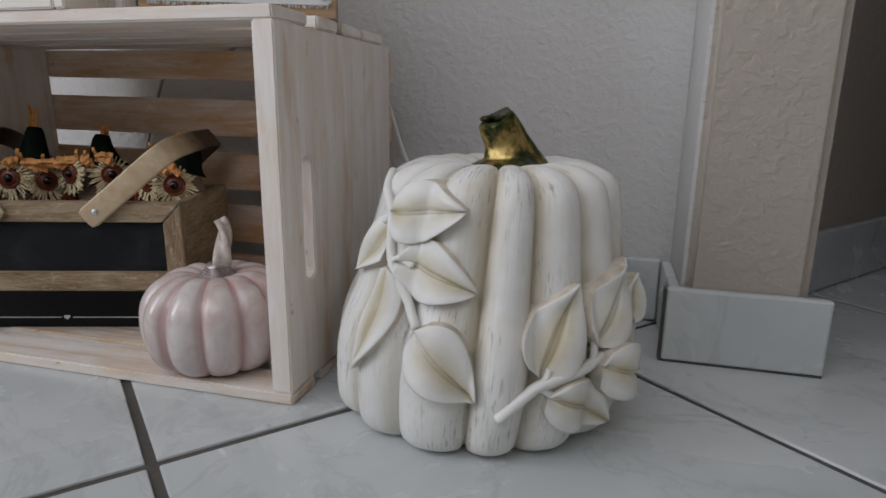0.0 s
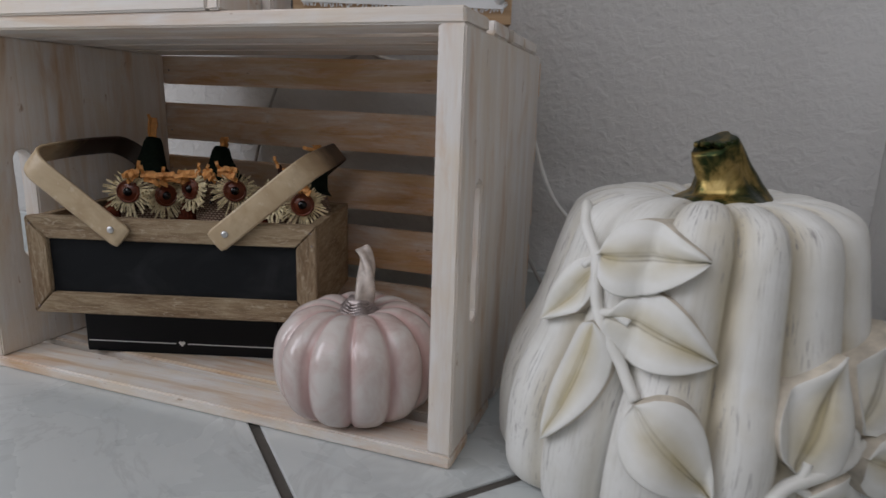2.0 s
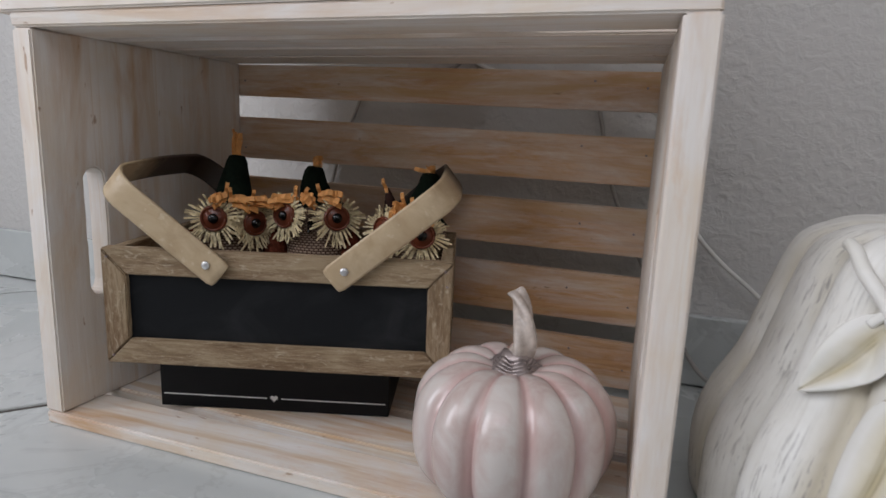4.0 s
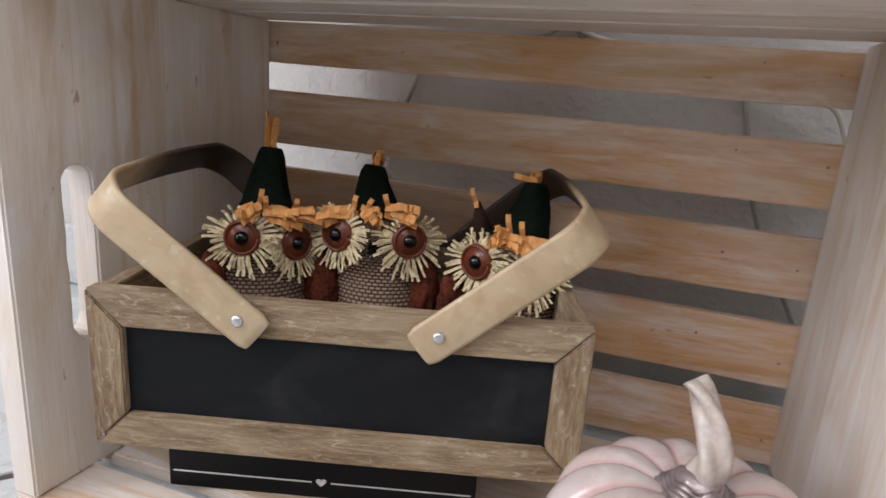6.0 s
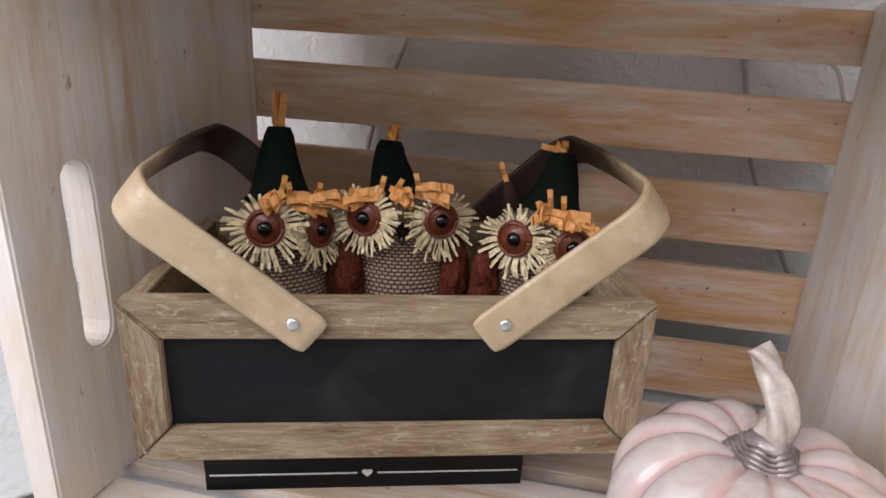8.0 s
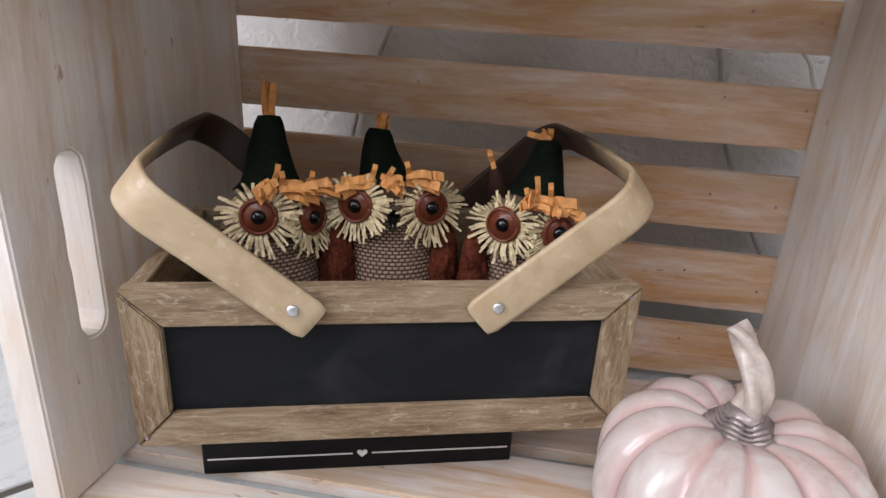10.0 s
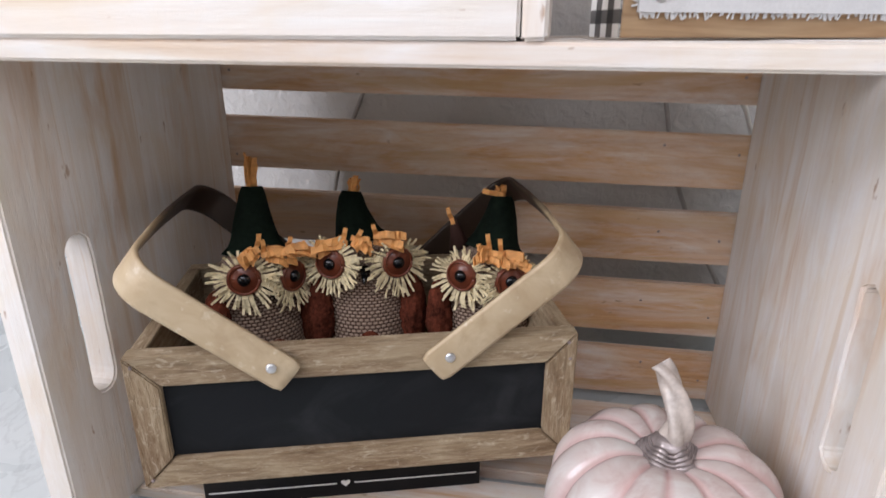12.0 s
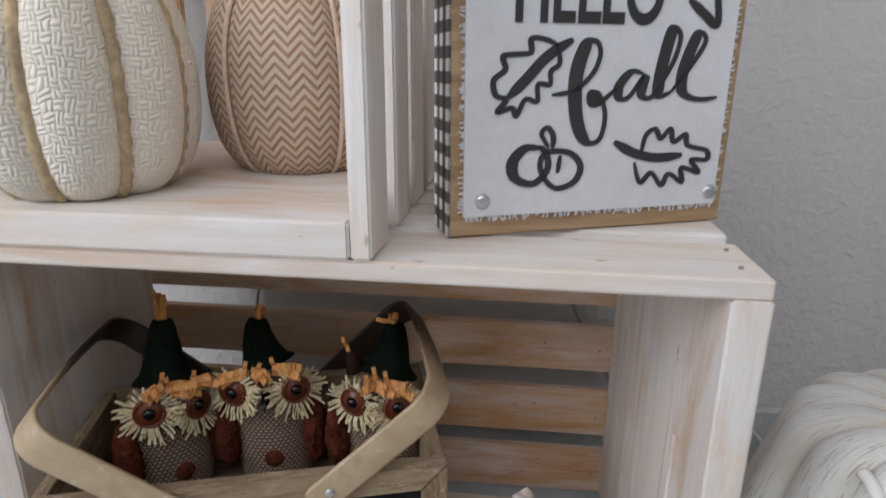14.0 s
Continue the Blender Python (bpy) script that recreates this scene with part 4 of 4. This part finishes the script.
# ---- burlap owl dolls ----
def owl(label, x, y, turn, eye_gap, eye_z, eye_roll, hat, seed, ear, tufts, wings=(-1, 1)):
    """One stuffed owl, in one mesh: burlap body, button eyes with straw fringes, felt hat, raffia, boucle wings. It faces -y before its turn."""
    rng = random.Random(seed)
    mats = [BURLAP, STRAW, RAFFIA, FELT, BUTTON, BEAD, FUZZ]
    bm = bmesh.new()
    uvl = bm.loops.layers.uv.new("UVMap")
    base = 0.0
    prof = ((0.012, 0.0), (0.026, 0.004), (0.0305, 0.03), (0.0315, 0.06), (0.0305, 0.083), (0.026, 0.096), (0.015, 0.104), (0.003, 0.106))
    line = smooth_line(prof, 5)
    n = 40
    grid = []
    for r, z in line:
        grid.append([bm.verts.new((r * math.cos(6.2832 * k / n), 0.75 * r * math.sin(6.2832 * k / n), z + base)) for k in range(n)])
    for i in range(len(grid) - 1):
        for k in range(n):
            f = bm.faces.new((grid[i][k], grid[i][(k + 1) % n], grid[i + 1][(k + 1) % n], grid[i + 1][k]))
            for loop, (p, q) in zip(f.loops, ((k, i), (k + 1, i), (k + 1, i + 1), (k, i + 1))):
                loop[uvl].uv = (p * 0.2 / n, q * 0.0036)

    def add(geom, mat):
        for v in geom["verts"]:
            for f in v.link_faces:
                f.material_index = mat

    def strip(p0, p1, wide, thick, mat, droop=Vector((0, 0, 0)), normal=Vector((0, -1, 0)), steps=3):
        d = (p1 - p0).normalized()
        s = d.cross(normal).normalized() * wide / 2
        up = s.cross(d).normalized() * thick / 2
        rings = []
        for i in range(steps + 1):
            t = i / steps
            c = p0.lerp(p1, t) + droop * t * t + normal * 0.001 * math.sin(9 * t + wide * 9e3)
            rings.append([bm.verts.new(c + s * a + up * b) for a, b in ((1, 1), (-1, 1), (-1, -1), (1, -1))])
        for r0, r1 in zip(rings, rings[1:]):
            for k in range(4):
                bm.faces.new((r0[k], r0[(k + 1) % 4], r1[(k + 1) % 4], r1[k])).material_index = mat
        bm.faces.new(rings[0]).material_index = mat
        bm.faces.new(rings[-1]).material_index = mat

    yf = -0.0215
    for side in (-1, 1):
        c = Vector((side * eye_gap / 2, yf - 0.001, eye_z + side * eye_roll))
        tilt = Vector((side * 0.42, -1, 0.05)).normalized()
        rot = tilt.to_track_quat("Z", "Y").to_matrix().to_4x4()
        m = Matrix.Translation(c + tilt * 0.004) @ rot
        add(bmesh.ops.create_cone(bm, segments=28, radius1=0.0114, radius2=0.0110, depth=0.0024, cap_ends=True, matrix=m), 4)
        ring = [m @ Vector((0.0099 * math.cos(t), 0.0099 * math.sin(t), 0.0013)) for t in np.linspace(0, 2 * math.pi, 29)]
        tube(ring, 0.0010, 6, bm, mat=4)
        add(bmesh.ops.create_uvsphere(bm, u_segments=14, v_segments=10, radius=0.0044, matrix=m @ Matrix.Translation((0, 0, 0.0014)) @ Matrix.Diagonal((1, 1, 0.75, 1))), 5)
        for k in range(64):
            a = 2 * math.pi * (k + rng.uniform(-0.6, 0.6)) / 64
            long = rng.uniform(0.0185, 0.0255) * (0.88 if math.sin(a) > 0.5 else 1.0)
            lay = rng.uniform(-0.0015, 0.0040)
            p0 = m @ Vector((0.007 * math.cos(a), 0.007 * math.sin(a), -0.0016))
            p1 = m @ Vector((long * math.cos(a + rng.uniform(-0.16, 0.16)), long * math.sin(a), -0.001 + lay))
            strip(p0, p1, rng.uniform(0.0010, 0.0019), 0.0007, 1, Vector((rng.uniform(-0.001, 0.001), 0, -0.0014)), tilt, 5)
    add(bmesh.ops.create_cone(bm, segments=10, radius1=0.0042, radius2=0.0004, depth=0.014, cap_ends=True, matrix=Matrix.Translation((0, yf - 0.006, eye_z - 0.010)) @ Matrix.Rotation(radians(115), 4, "X")), 5)
    # felt hat: a bent, crumpled cone with a small brim
    ht = Vector(hat[:3])
    hb = Vector((hat[0] * 0.5, hat[1] * 0.55, 0.099))
    line = [hb.lerp(ht, t) + Vector((0.004 * math.sin(2.8 * t), 0, 0)) * hat[3] for t in np.linspace(0, 1, 10)]
    tube(line, [0.0245, 0.0190, 0.0166, 0.0152, 0.0140, 0.0128, 0.0114, 0.0102, 0.0092, 0.0070], 24, bm, 0.5, 3, 0.05, 3)
    for k in range(5):
        a = 1.26 * k + rng.uniform(-0.3, 0.3)
        foot = ht + Vector((0.0032 * math.cos(a), 0.0032 * math.sin(a), -0.003))
        strip(foot, foot + Vector((rng.uniform(-0.002, 0.002), rng.uniform(-0.002, 0.002), rng.uniform(0.75, 1.0) * hat[4])), rng.uniform(0.0034, 0.0048), 0.0009, 2, Vector((0.001, 0, 0)), Vector((math.cos(a), math.sin(a), 0)), 4)
    if hat[4] < 0.012:
        strip(ht + Vector((0.002, -0.004, 0.002)), ht + Vector((-0.013, -0.004, 0.0045)), 0.0036, 0.0009, 2)
    # raffia bundles over the brow: crumpled ribbons tied in tufts
    for at, way in tufts:
        a = radians(at)
        root = Vector((0.029 * math.cos(a), 0.022 * math.sin(a) - 0.006, eye_z + 0.0165 + rng.uniform(-0.001, 0.003)))
        for k in range(9):
            p0 = root + Vector((rng.uniform(-0.003, 0.003), rng.uniform(-0.003, 0.001), rng.uniform(-0.003, 0.004)))
            p1 = p0 + Vector((way * rng.uniform(0.010, 0.021), rng.uniform(-0.007, 0.0), rng.uniform(-0.005, 0.006)))
            strip(p0, p1, rng.uniform(0.0032, 0.0062), 0.0010, 2, Vector((0, -0.001, -0.003)), Vector((rng.uniform(-0.5, 0.5), -0.8, 0.5)).normalized(), 5)
        strip(root, root + Vector((rng.uniform(-0.005, 0.005), -0.004, rng.uniform(0.008, 0.015))), 0.003, 0.001, 2, Vector((0, 0, 0)), Vector((0, -0.9, 0.3)))
    # pointed burlap ear and boucle wings
    for side in ear:
        add(bmesh.ops.create_cone(bm, segments=12, radius1=0.008, radius2=0.0015, depth=0.022, cap_ends=True, matrix=Matrix.Translation((side * 0.024, 0.004, 0.113)) @ Matrix.Rotation(radians(side * 14), 4, "Y")), 0)
        strip(Vector((side * 0.026, 0.002, 0.120)), Vector((side * 0.030, 0.0, 0.132)), 0.003, 0.001, 2)
    for side in wings:
        g = bmesh.ops.create_icosphere(bm, subdivisions=4, radius=1, matrix=Matrix.Translation((side * 0.0335, -0.012, 0.054)) @ Matrix.Diagonal((0.0095, 0.013, 0.030, 1)))
        for v in g["verts"]:
            v.co += (v.co - Vector((side * 0.0335, -0.012, 0.054))).normalized() * (0.0034 * noise.noise(v.co * 420) + 0.0018 * noise.noise(v.co * 900))
        add(g, 6)
    g = bmesh.ops.create_uvsphere(bm, u_segments=12, v_segments=8, radius=0.0075, matrix=Matrix.Translation((0.002, -0.0235, 0.036)) @ Matrix.Diagonal((1, 0.3, 1, 1)))
    add(g, 6)
    ob = finish("owl_doll", bm, mats, smooth=False)
    for f in ob.data.polygons:
        f.use_smooth = f.material_index in (0, 3, 4, 5, 6)
    ob.matrix_world = pose(x, y, 0.0707, 0, 0, turn)
    return tagged(ob, label, "doll", "owl dolls in the basket")


owl("burlap owl doll with button eyes, tall green felt hat tipped back", -0.3585, 0.7052, 45, 0.0305, 0.092, -0.0025, (0.009, 0.020, 0.1445, 0.0, 0.028), 11, (), ((-95, 1), (-60, 1), (-105, -0.5)))
owl("burlap owl doll with button eyes and straw fringe facing forward", -0.2870, 0.7362, 14, 0.0435, 0.0975, 0.0, (-0.009, 0.022, 0.1365, -0.8, 0.015), 12, (), ((-118, -1), (-100, 0.5), (-70, 1)))
owl("burlap owl doll with green hat and pointed ear behind the handle", -0.1970, 0.7400, 2, 0.0305, 0.091, -0.001, (0.006, 0.021, 0.1365, 0.4, 0.011), 13, (-1,), ((-95, 1), (-70, 1), (-85, -0.4)), (-1,))


# ---- fabric pumpkins in the upper crate ----
def fabric_pumpkin(m, label, mat, cord_mat, R, H, lobes, cord, seed, phase, twist):
    top = thing("fabric_pumpkin", m, label, "pumpkin decoration", "fabric pumpkins in the upper crate")
    prof = ((0.1 * R, 0.004), (0.50 * R, 0.0), (0.72 * R, 0.035 * H), (0.88 * R, 0.13 * H), (0.97 * R, 0.28 * H), (R, 0.45 * H), (0.97 * R, 0.65 * H), (0.82 * R, 0.86 * H), (0.55 * R, 0.98 * H), (0.25 * R, 0.97 * H), (0.06 * R, 0.90 * H))
    bm, line, edges = lobed(prof, lobes, 0.20 if twist else 0.11, 0.62 if twist else 0.45, 14, 45, 0.015, seed, phase)
    scale_u(bm, lobes, 2 * math.pi * R)
    part("body", bm, mat, top, smooth=True)
    sit = 0.85 if twist else 0.93
    for e in edges[:-1]:
        a = 2 * math.pi * e + phase
        pts = [(r * sit * math.cos(a), r * sit * math.sin(a), max(z, cord)) for r, z in line[4:]]
        if twist:
            pts = [Vector(p).lerp(Vector(q), k / 4) for p, q in zip(pts, pts[1:]) for k in range(4)]
        part("cord", tube(pts, cord, 10, None, twist, 3 if twist else 0, 0.18 if twist else 0.0), cord_mat, top, smooth=True)
    stem = smooth_line(((0, 0, 0.88 * H), (0.002, 0, 1.0 * H), (0.006, 0.002, 1.12 * H), (0.014, 0.004, 1.2 * H)), 5)
    part("stem", tube(stem, [0.013, 0.011, 0.0095] + [0.0085] * (len(stem) - 3), 10), ROPE, top, "short brown stem", smooth=True)
    return top


FLOOR2 = 0.3167 + 0.0187
fabric_pumpkin(pose(-0.338, 0.642, FLOOR2), "cream chunky-knit fabric pumpkin with jute rope in its grooves", CREAM_KNIT, ROPE, 0.063, 0.125, 8, 0.0036, 21, radians(-78), 0.8)
fabric_pumpkin(pose(-0.242, 0.727, FLOOR2), "tan herringbone fabric pumpkin with thin cord bands", TAN_KNIT, TAN_CORD, 0.060, 0.125, 5, 0.0017, 22, radians(-122), 0.0)


# ---- the autumn sign ----
SIGN = Matrix(((0.9305, -0.3663, 0, -0.1315), (0.3663, 0.9305, 0, 0.6320), (0, 0, 1, 0.3174), (0, 0, 0, 1)))
SW, SH, ST = 0.1635, 0.168, 0.030
INK_SCALE, INK_SHIFT = 1.034, np.array((0.0013, 0.0030))
FACE = Matrix(((1, 0, 0, 0), (0, 0, -1, 0), (0, 1, 0, 0), (0, 0, 0, 1)))


def brush(pts, wide, narrow, closed=False, per=7):
    """A brush stroke: a flat ribbon, thick on the way down and thin on the way up."""
    line = [q * INK_SCALE + INK_SHIFT for q in smooth_line(pts, per, closed)]
    wide, narrow = wide * INK_SCALE, narrow * INK_SCALE
    n = len(line)
    bm = bmesh.new()
    cols = []
    for i, p in enumerate(line):
        q0 = line[(i - 1) % n] if closed else line[max(i - 1, 0)]
        q1 = line[(i + 1) % n] if closed else line[min(i + 1, n - 1)]
        d = np.array(q1) - np.array(q0)
        d = d / (np.linalg.norm(d) + 1e-9)
        w = narrow + (wide - narrow) * max(0.0, -d[1]) ** 1.5
        if not closed:
            w *= 0.45 + 0.55 * min(1, i / 4, (n - 1 - i) / 4)
        a = np.array((-d[1], d[0])) * w / 2
        cols.append([bm.verts.new(FACE @ Vector((*(p + a * s), h))) for s, h in ((1, 0.0021), (-1, 0.0021), (-1, 0.0027), (1, 0.0027))])
    for i in range(n if closed else n - 1):
        c0, c1 = cols[i], cols[(i + 1) % n]
        for k in range(4):
            bm.faces.new((c0[k], c0[(k + 1) % 4], c1[(k + 1) % 4], c1[k]))
    if not closed:
        bm.faces.new(cols[0])
        bm.faces.new(cols[-1])
    return bm


def sign():
    rng = random.Random(6)
    top = thing("autumn_sign", SIGN, "wooden block sign with white canvas reading HELLO fall", "sign")
    part("board", block(0, SW, 0, ST, 0, SH, 0.0008), OAK, top)
    part("gingham_side", block(-0.0012, -0.0001, 0.0, ST, 0.0, SH), GINGHAM, top, "black and white checked paper edge")
    x0, x1, z0, z1 = 0.0068, SW - 0.0062, 0.0108, SH - 0.008
    part("canvas", block(x0, x1, -0.0020, -0.0002, z0, z1), CANVAS, top, "white canvas with frayed edges")
    bm = bmesh.new()
    for k in range(420):
        side = k % 4
        t = rng.random()
        if side < 2:
            p, d = ((x0 + (x1 - x0) * t, z0 if side == 0 else z1), (rng.uniform(-0.5, 0.5), -1 if side == 0 else 1))
        else:
            p, d = ((x0 if side == 2 else x1, z0 + (z1 - z0) * t), (-1 if side == 2 else 1, rng.uniform(-0.5, 0.5)))
        L = rng.uniform(0.0010, 0.0032)
        a = FACE @ Vector((p[0] - d[0] * 0.0005, p[1] - d[1] * 0.0005, 0.0010))
        b = FACE @ Vector((p[0] + d[0] * L, p[1] + d[1] * L, 0.0010))
        s = (b - a).cross(Vector((0, 1, 0))).normalized() * 0.0004
        y = Vector((0, 0.0003, 0))
        q = [bm.verts.new(v) for v in (a + s - y, a - s - y, b - s - y, b + s - y, a + s + y, a - s + y, b - s + y, b + s + y)]
        for f in ((0, 1, 2, 3), (4, 5, 6, 7), (0, 1, 5, 4), (2, 3, 7, 6), (1, 2, 6, 5), (0, 3, 7, 4)):
            bm.faces.new([q[i] for i in f])
    part("frayed_edge", bm, CANVAS, top)
    for u, z in ((0.0170, 0.0190), (0.1535, 0.0180), (0.0170, SH - 0.016), (0.1535, SH - 0.016)):
        t = bmesh.new()
        bmesh.ops.create_uvsphere(t, u_segments=14, v_segments=8, radius=0.0042, matrix=FACE @ Matrix.Translation((u, z, 0.0022)) @ Matrix.Diagonal((1, 1, 0.5, 1)))
        part("tack", t, STEEL, top, "silver tack", smooth=True)

    def ink(name, pts, wide, narrow, closed=False):
        part(name, brush(pts, wide, narrow, closed), INK, top)

    ink("letter_f", ((0.0497, 0.0675), (0.0614, 0.0695), (0.0709, 0.0775), (0.0744, 0.0865), (0.0722, 0.0925), (0.0668, 0.0915), (0.0624, 0.0785), (0.0624, 0.0635), (0.0655, 0.0505), (0.0709, 0.0435), (0.0776, 0.0455), (0.0795, 0.0575), (0.0754, 0.0675), (0.0722, 0.0675), (0.0744, 0.0625), (0.0861, 0.0715)), 0.0074, 0.0024)
    ink("letter_a", ((0.0991, 0.0775), (0.0925, 0.0785), (0.0861, 0.0715), (0.0871, 0.0655), (0.0925, 0.0665), (0.1001, 0.0765), (0.0991, 0.0675), (0.1042, 0.0655), (0.1095, 0.0715)), 0.0054, 0.0023)
    ink("letter_l", ((0.1095, 0.0715), (0.1162, 0.0845), (0.1184, 0.0955), (0.114, 0.0995), (0.1108, 0.0885), (0.1086, 0.0735), (0.1095, 0.0665), (0.1162, 0.0685)), 0.0066, 0.0024)
    ink("letter_l", ((0.1162, 0.0685), (0.127, 0.0825), (0.1333, 0.0935), (0.1292, 0.0975), (0.1248, 0.0885), (0.1216, 0.0755), (0.1238, 0.0675), (0.1333, 0.0645), (0.1441, 0.0655)), 0.0066, 0.0024)
    ink("leaf_drawing", ((0.0529, 0.0825), (0.0507, 0.0905), (0.0444, 0.0935), (0.0377, 0.0935), (0.0377, 0.0875), (0.0301, 0.0865), (0.0237, 0.0855), (0.025, 0.0795), (0.0193, 0.0745), (0.0206, 0.0675), (0.026, 0.0655), (0.0215, 0.0595), (0.0291, 0.0615), (0.0314, 0.0575), (0.0358, 0.0655), (0.0421, 0.0645), (0.0421, 0.0725), (0.0484, 0.0725), (0.0484, 0.0785)), 0.0030, 0.0024, True)
    ink("leaf_vein", ((0.0592, 0.0935), (0.0462, 0.0855), (0.0354, 0.0745), (0.0269, 0.0665)), 0.0056, 0.0046)
    ink("leaf_drawing", ((0.1023, 0.0365), (0.1042, 0.0465), (0.1095, 0.0495), (0.1131, 0.0445), (0.1184, 0.0495), (0.1212, 0.0425), (0.1279, 0.0465), (0.1301, 0.0405), (0.1418, 0.0375), (0.1428, 0.0325), (0.1333, 0.0325), (0.1387, 0.0255), (0.1279, 0.0285), (0.1289, 0.0205), (0.1203, 0.0255), (0.1162, 0.0195), (0.1095, 0.0265), (0.1032, 0.0215), (0.0988, 0.0325)), 0.0030, 0.0024)
    ink("leaf_vein", ((0.0861, 0.0435), (0.0978, 0.0375), (0.1118, 0.0345), (0.127, 0.0355)), 0.0052, 0.0048)
    ink("pumpkin_drawing", ((0.0453, 0.0415), (0.0367, 0.0415), (0.0304, 0.0345), (0.0323, 0.0265), (0.0421, 0.0235), (0.0494, 0.0305), (0.0484, 0.0385), (0.044, 0.0425)), 0.0062, 0.0034)
    ink("pumpkin_drawing", ((0.0497, 0.0395), (0.0614, 0.0385), (0.0678, 0.0315), (0.0646, 0.0235), (0.0548, 0.0205), (0.0475, 0.0265), (0.0453, 0.0345)), 0.0036, 0.0028, True)
    ink("pumpkin_drawing", ((0.0497, 0.0415), (0.0453, 0.0485), (0.0484, 0.0515), (0.0516, 0.0475), (0.0516, 0.0415)), 0.0030, 0.0024)
    ink("pumpkin_drawing", ((0.0561, 0.0375), (0.0551, 0.0285)), 0.0030, 0.0026)
    ink("leaf_drawing", ((0.1212, 0.1130), (0.1311, 0.1060), (0.1387, 0.1015), (0.1375, 0.1130), (0.1340, 0.1230)), 0.0060, 0.0036)
    # block capitals with the built-in font
    fc = bpy.data.curves.new("lettering", "FONT")
    fc.body, fc.size, fc.extrude, fc.offset = "HELLO", 0.030, 0.0003, 0.0007
    tmp = bpy.data.objects.new("lettering", fc)
    scene.collection.objects.link(tmp)
    bpy.context.view_layer.update()
    mesh = bpy.data.meshes.new_from_object(tmp.evaluated_get(bpy.context.evaluated_depsgraph_get()))
    bpy.data.objects.remove(tmp)
    xs = [v.co.x for v in mesh.vertices]
    k = 0.0801 / (max(xs) - min(xs))
    mesh.transform(FACE @ Matrix.Translation((0.0314 - min(xs) * k, 0.1083, 0.0024)) @ Matrix.Diagonal((k, 1.4, 1, 1)))
    mesh.materials.clear()
    mesh.materials.append(INK)
    ob = new("lettering", mesh)
    ob.parent = top
    ob["label"] = "charcoal capitals HELLO"


sign()


# ---- cables, grey lines and the wall plate ----
def cable(pts, r, label, mat):
    ob = finish("power_cable", tube(smooth_line(pts, 8), r, 8), mat, smooth=True)
    return tagged(ob, label, "cable", "cables along the wall")


cable(((-0.196, 0.895, 0.375), (-0.190, 0.893, 0.315), (-0.08, 0.880, 0.297), (-0.016, 0.870, 0.272), (0.001, 0.870, 0.248), (0.010, 0.870, 0.222), (0.021, 0.870, 0.190), (0.036, 0.872, 0.160), (0.062, 0.878, 0.132), (0.100, 0.884, 0.100), (0.150, 0.878, 0.05), (0.19, 0.872, 0.0026)), 0.0022, "thin white cable hanging down the wall to the floor", WHITE_PLASTIC)
# Two thin grey tubes trace the slanting dark lines behind the slats.
cable(((-0.200, 0.896, 0.375), (-0.192, 0.896, 0.312), (-0.120, 0.896, 0.300), (-0.070, 0.896, 0.285), (-0.063, 0.896, 0.266), (-0.043, 0.895, 0.189), (-0.004, 0.889, 0.111), (0.030, 0.885, 0.055), (0.055, 0.879, 0.020), (0.09, 0.867, 0.0026)), 0.0022, "grey line slanting down the wall behind the crate", GREY_LINE)
cable(((-0.206, 0.896, 0.375), (-0.212, 0.896, 0.316), (-0.280, 0.896, 0.303), (-0.322, 0.896, 0.290), (-0.332, 0.896, 0.269), (-0.362, 0.896, 0.192), (-0.378, 0.889, 0.095), (-0.40, 0.882, 0.0026)), 0.0020, "grey line running down behind the slats of the crate", GREY_LINE)
plate = thing("wall_outlet", pose(-0.187, BACK, 0.42), "white plastic wall outlet plate above the crate", "outlet")
part("plate", block(-0.036, 0.036, -0.006, -0.0003, -0.058, 0.058, 0.002), WHITE_PLASTIC, plate)
part("insert", block(-0.0165, 0.0165, -0.0085, -0.0058, -0.034, 0.034, 0.001), WHITE_PLASTIC, plate)

# ---- the tiled floor: dark grout bed and one object to each tile ----
floor = structure("floor", block(X_LEFT - 0.14, X_RIGHT + 0.14, Y_NEAR - 0.14, Y_FAR + 0.14, -0.05, -0.0022), GROUT, "pale grey marble tiles laid diagonally with dark grout", "floor")
P1, P2, JOINT = 0.4075, 0.415, 0.0078
mesh = None
e1, e2 = Vector((0.7455, -0.6665, 0)), Vector((0.6665, 0.7455, 0))
for i in range(-9, 10):
    for j in range(-9, 10):
        c = Vector((-0.036, 0.489, 0)) + e1 * P2 * (i + 0.5) + e2 * P1 * (j + 0.5)
        if not (X_LEFT < c.x < X_RIGHT and Y_NEAR < c.y < Y_FAR):
            continue
        if mesh is None:
            t = finish("tile", block(-(P2 - JOINT) / 2, (P2 - JOINT) / 2, -(P1 - JOINT) / 2, (P1 - JOINT) / 2, -0.009, 0, 0.0014), MARBLE, floor)
            mesh = t.data
        else:
            t = new("tile", mesh)
            t.parent = floor
        t.matrix_world = Matrix.Translation(c) @ pose(0, 0, 0, 0, 0, math.degrees(math.atan2(e1.y, e1.x)))
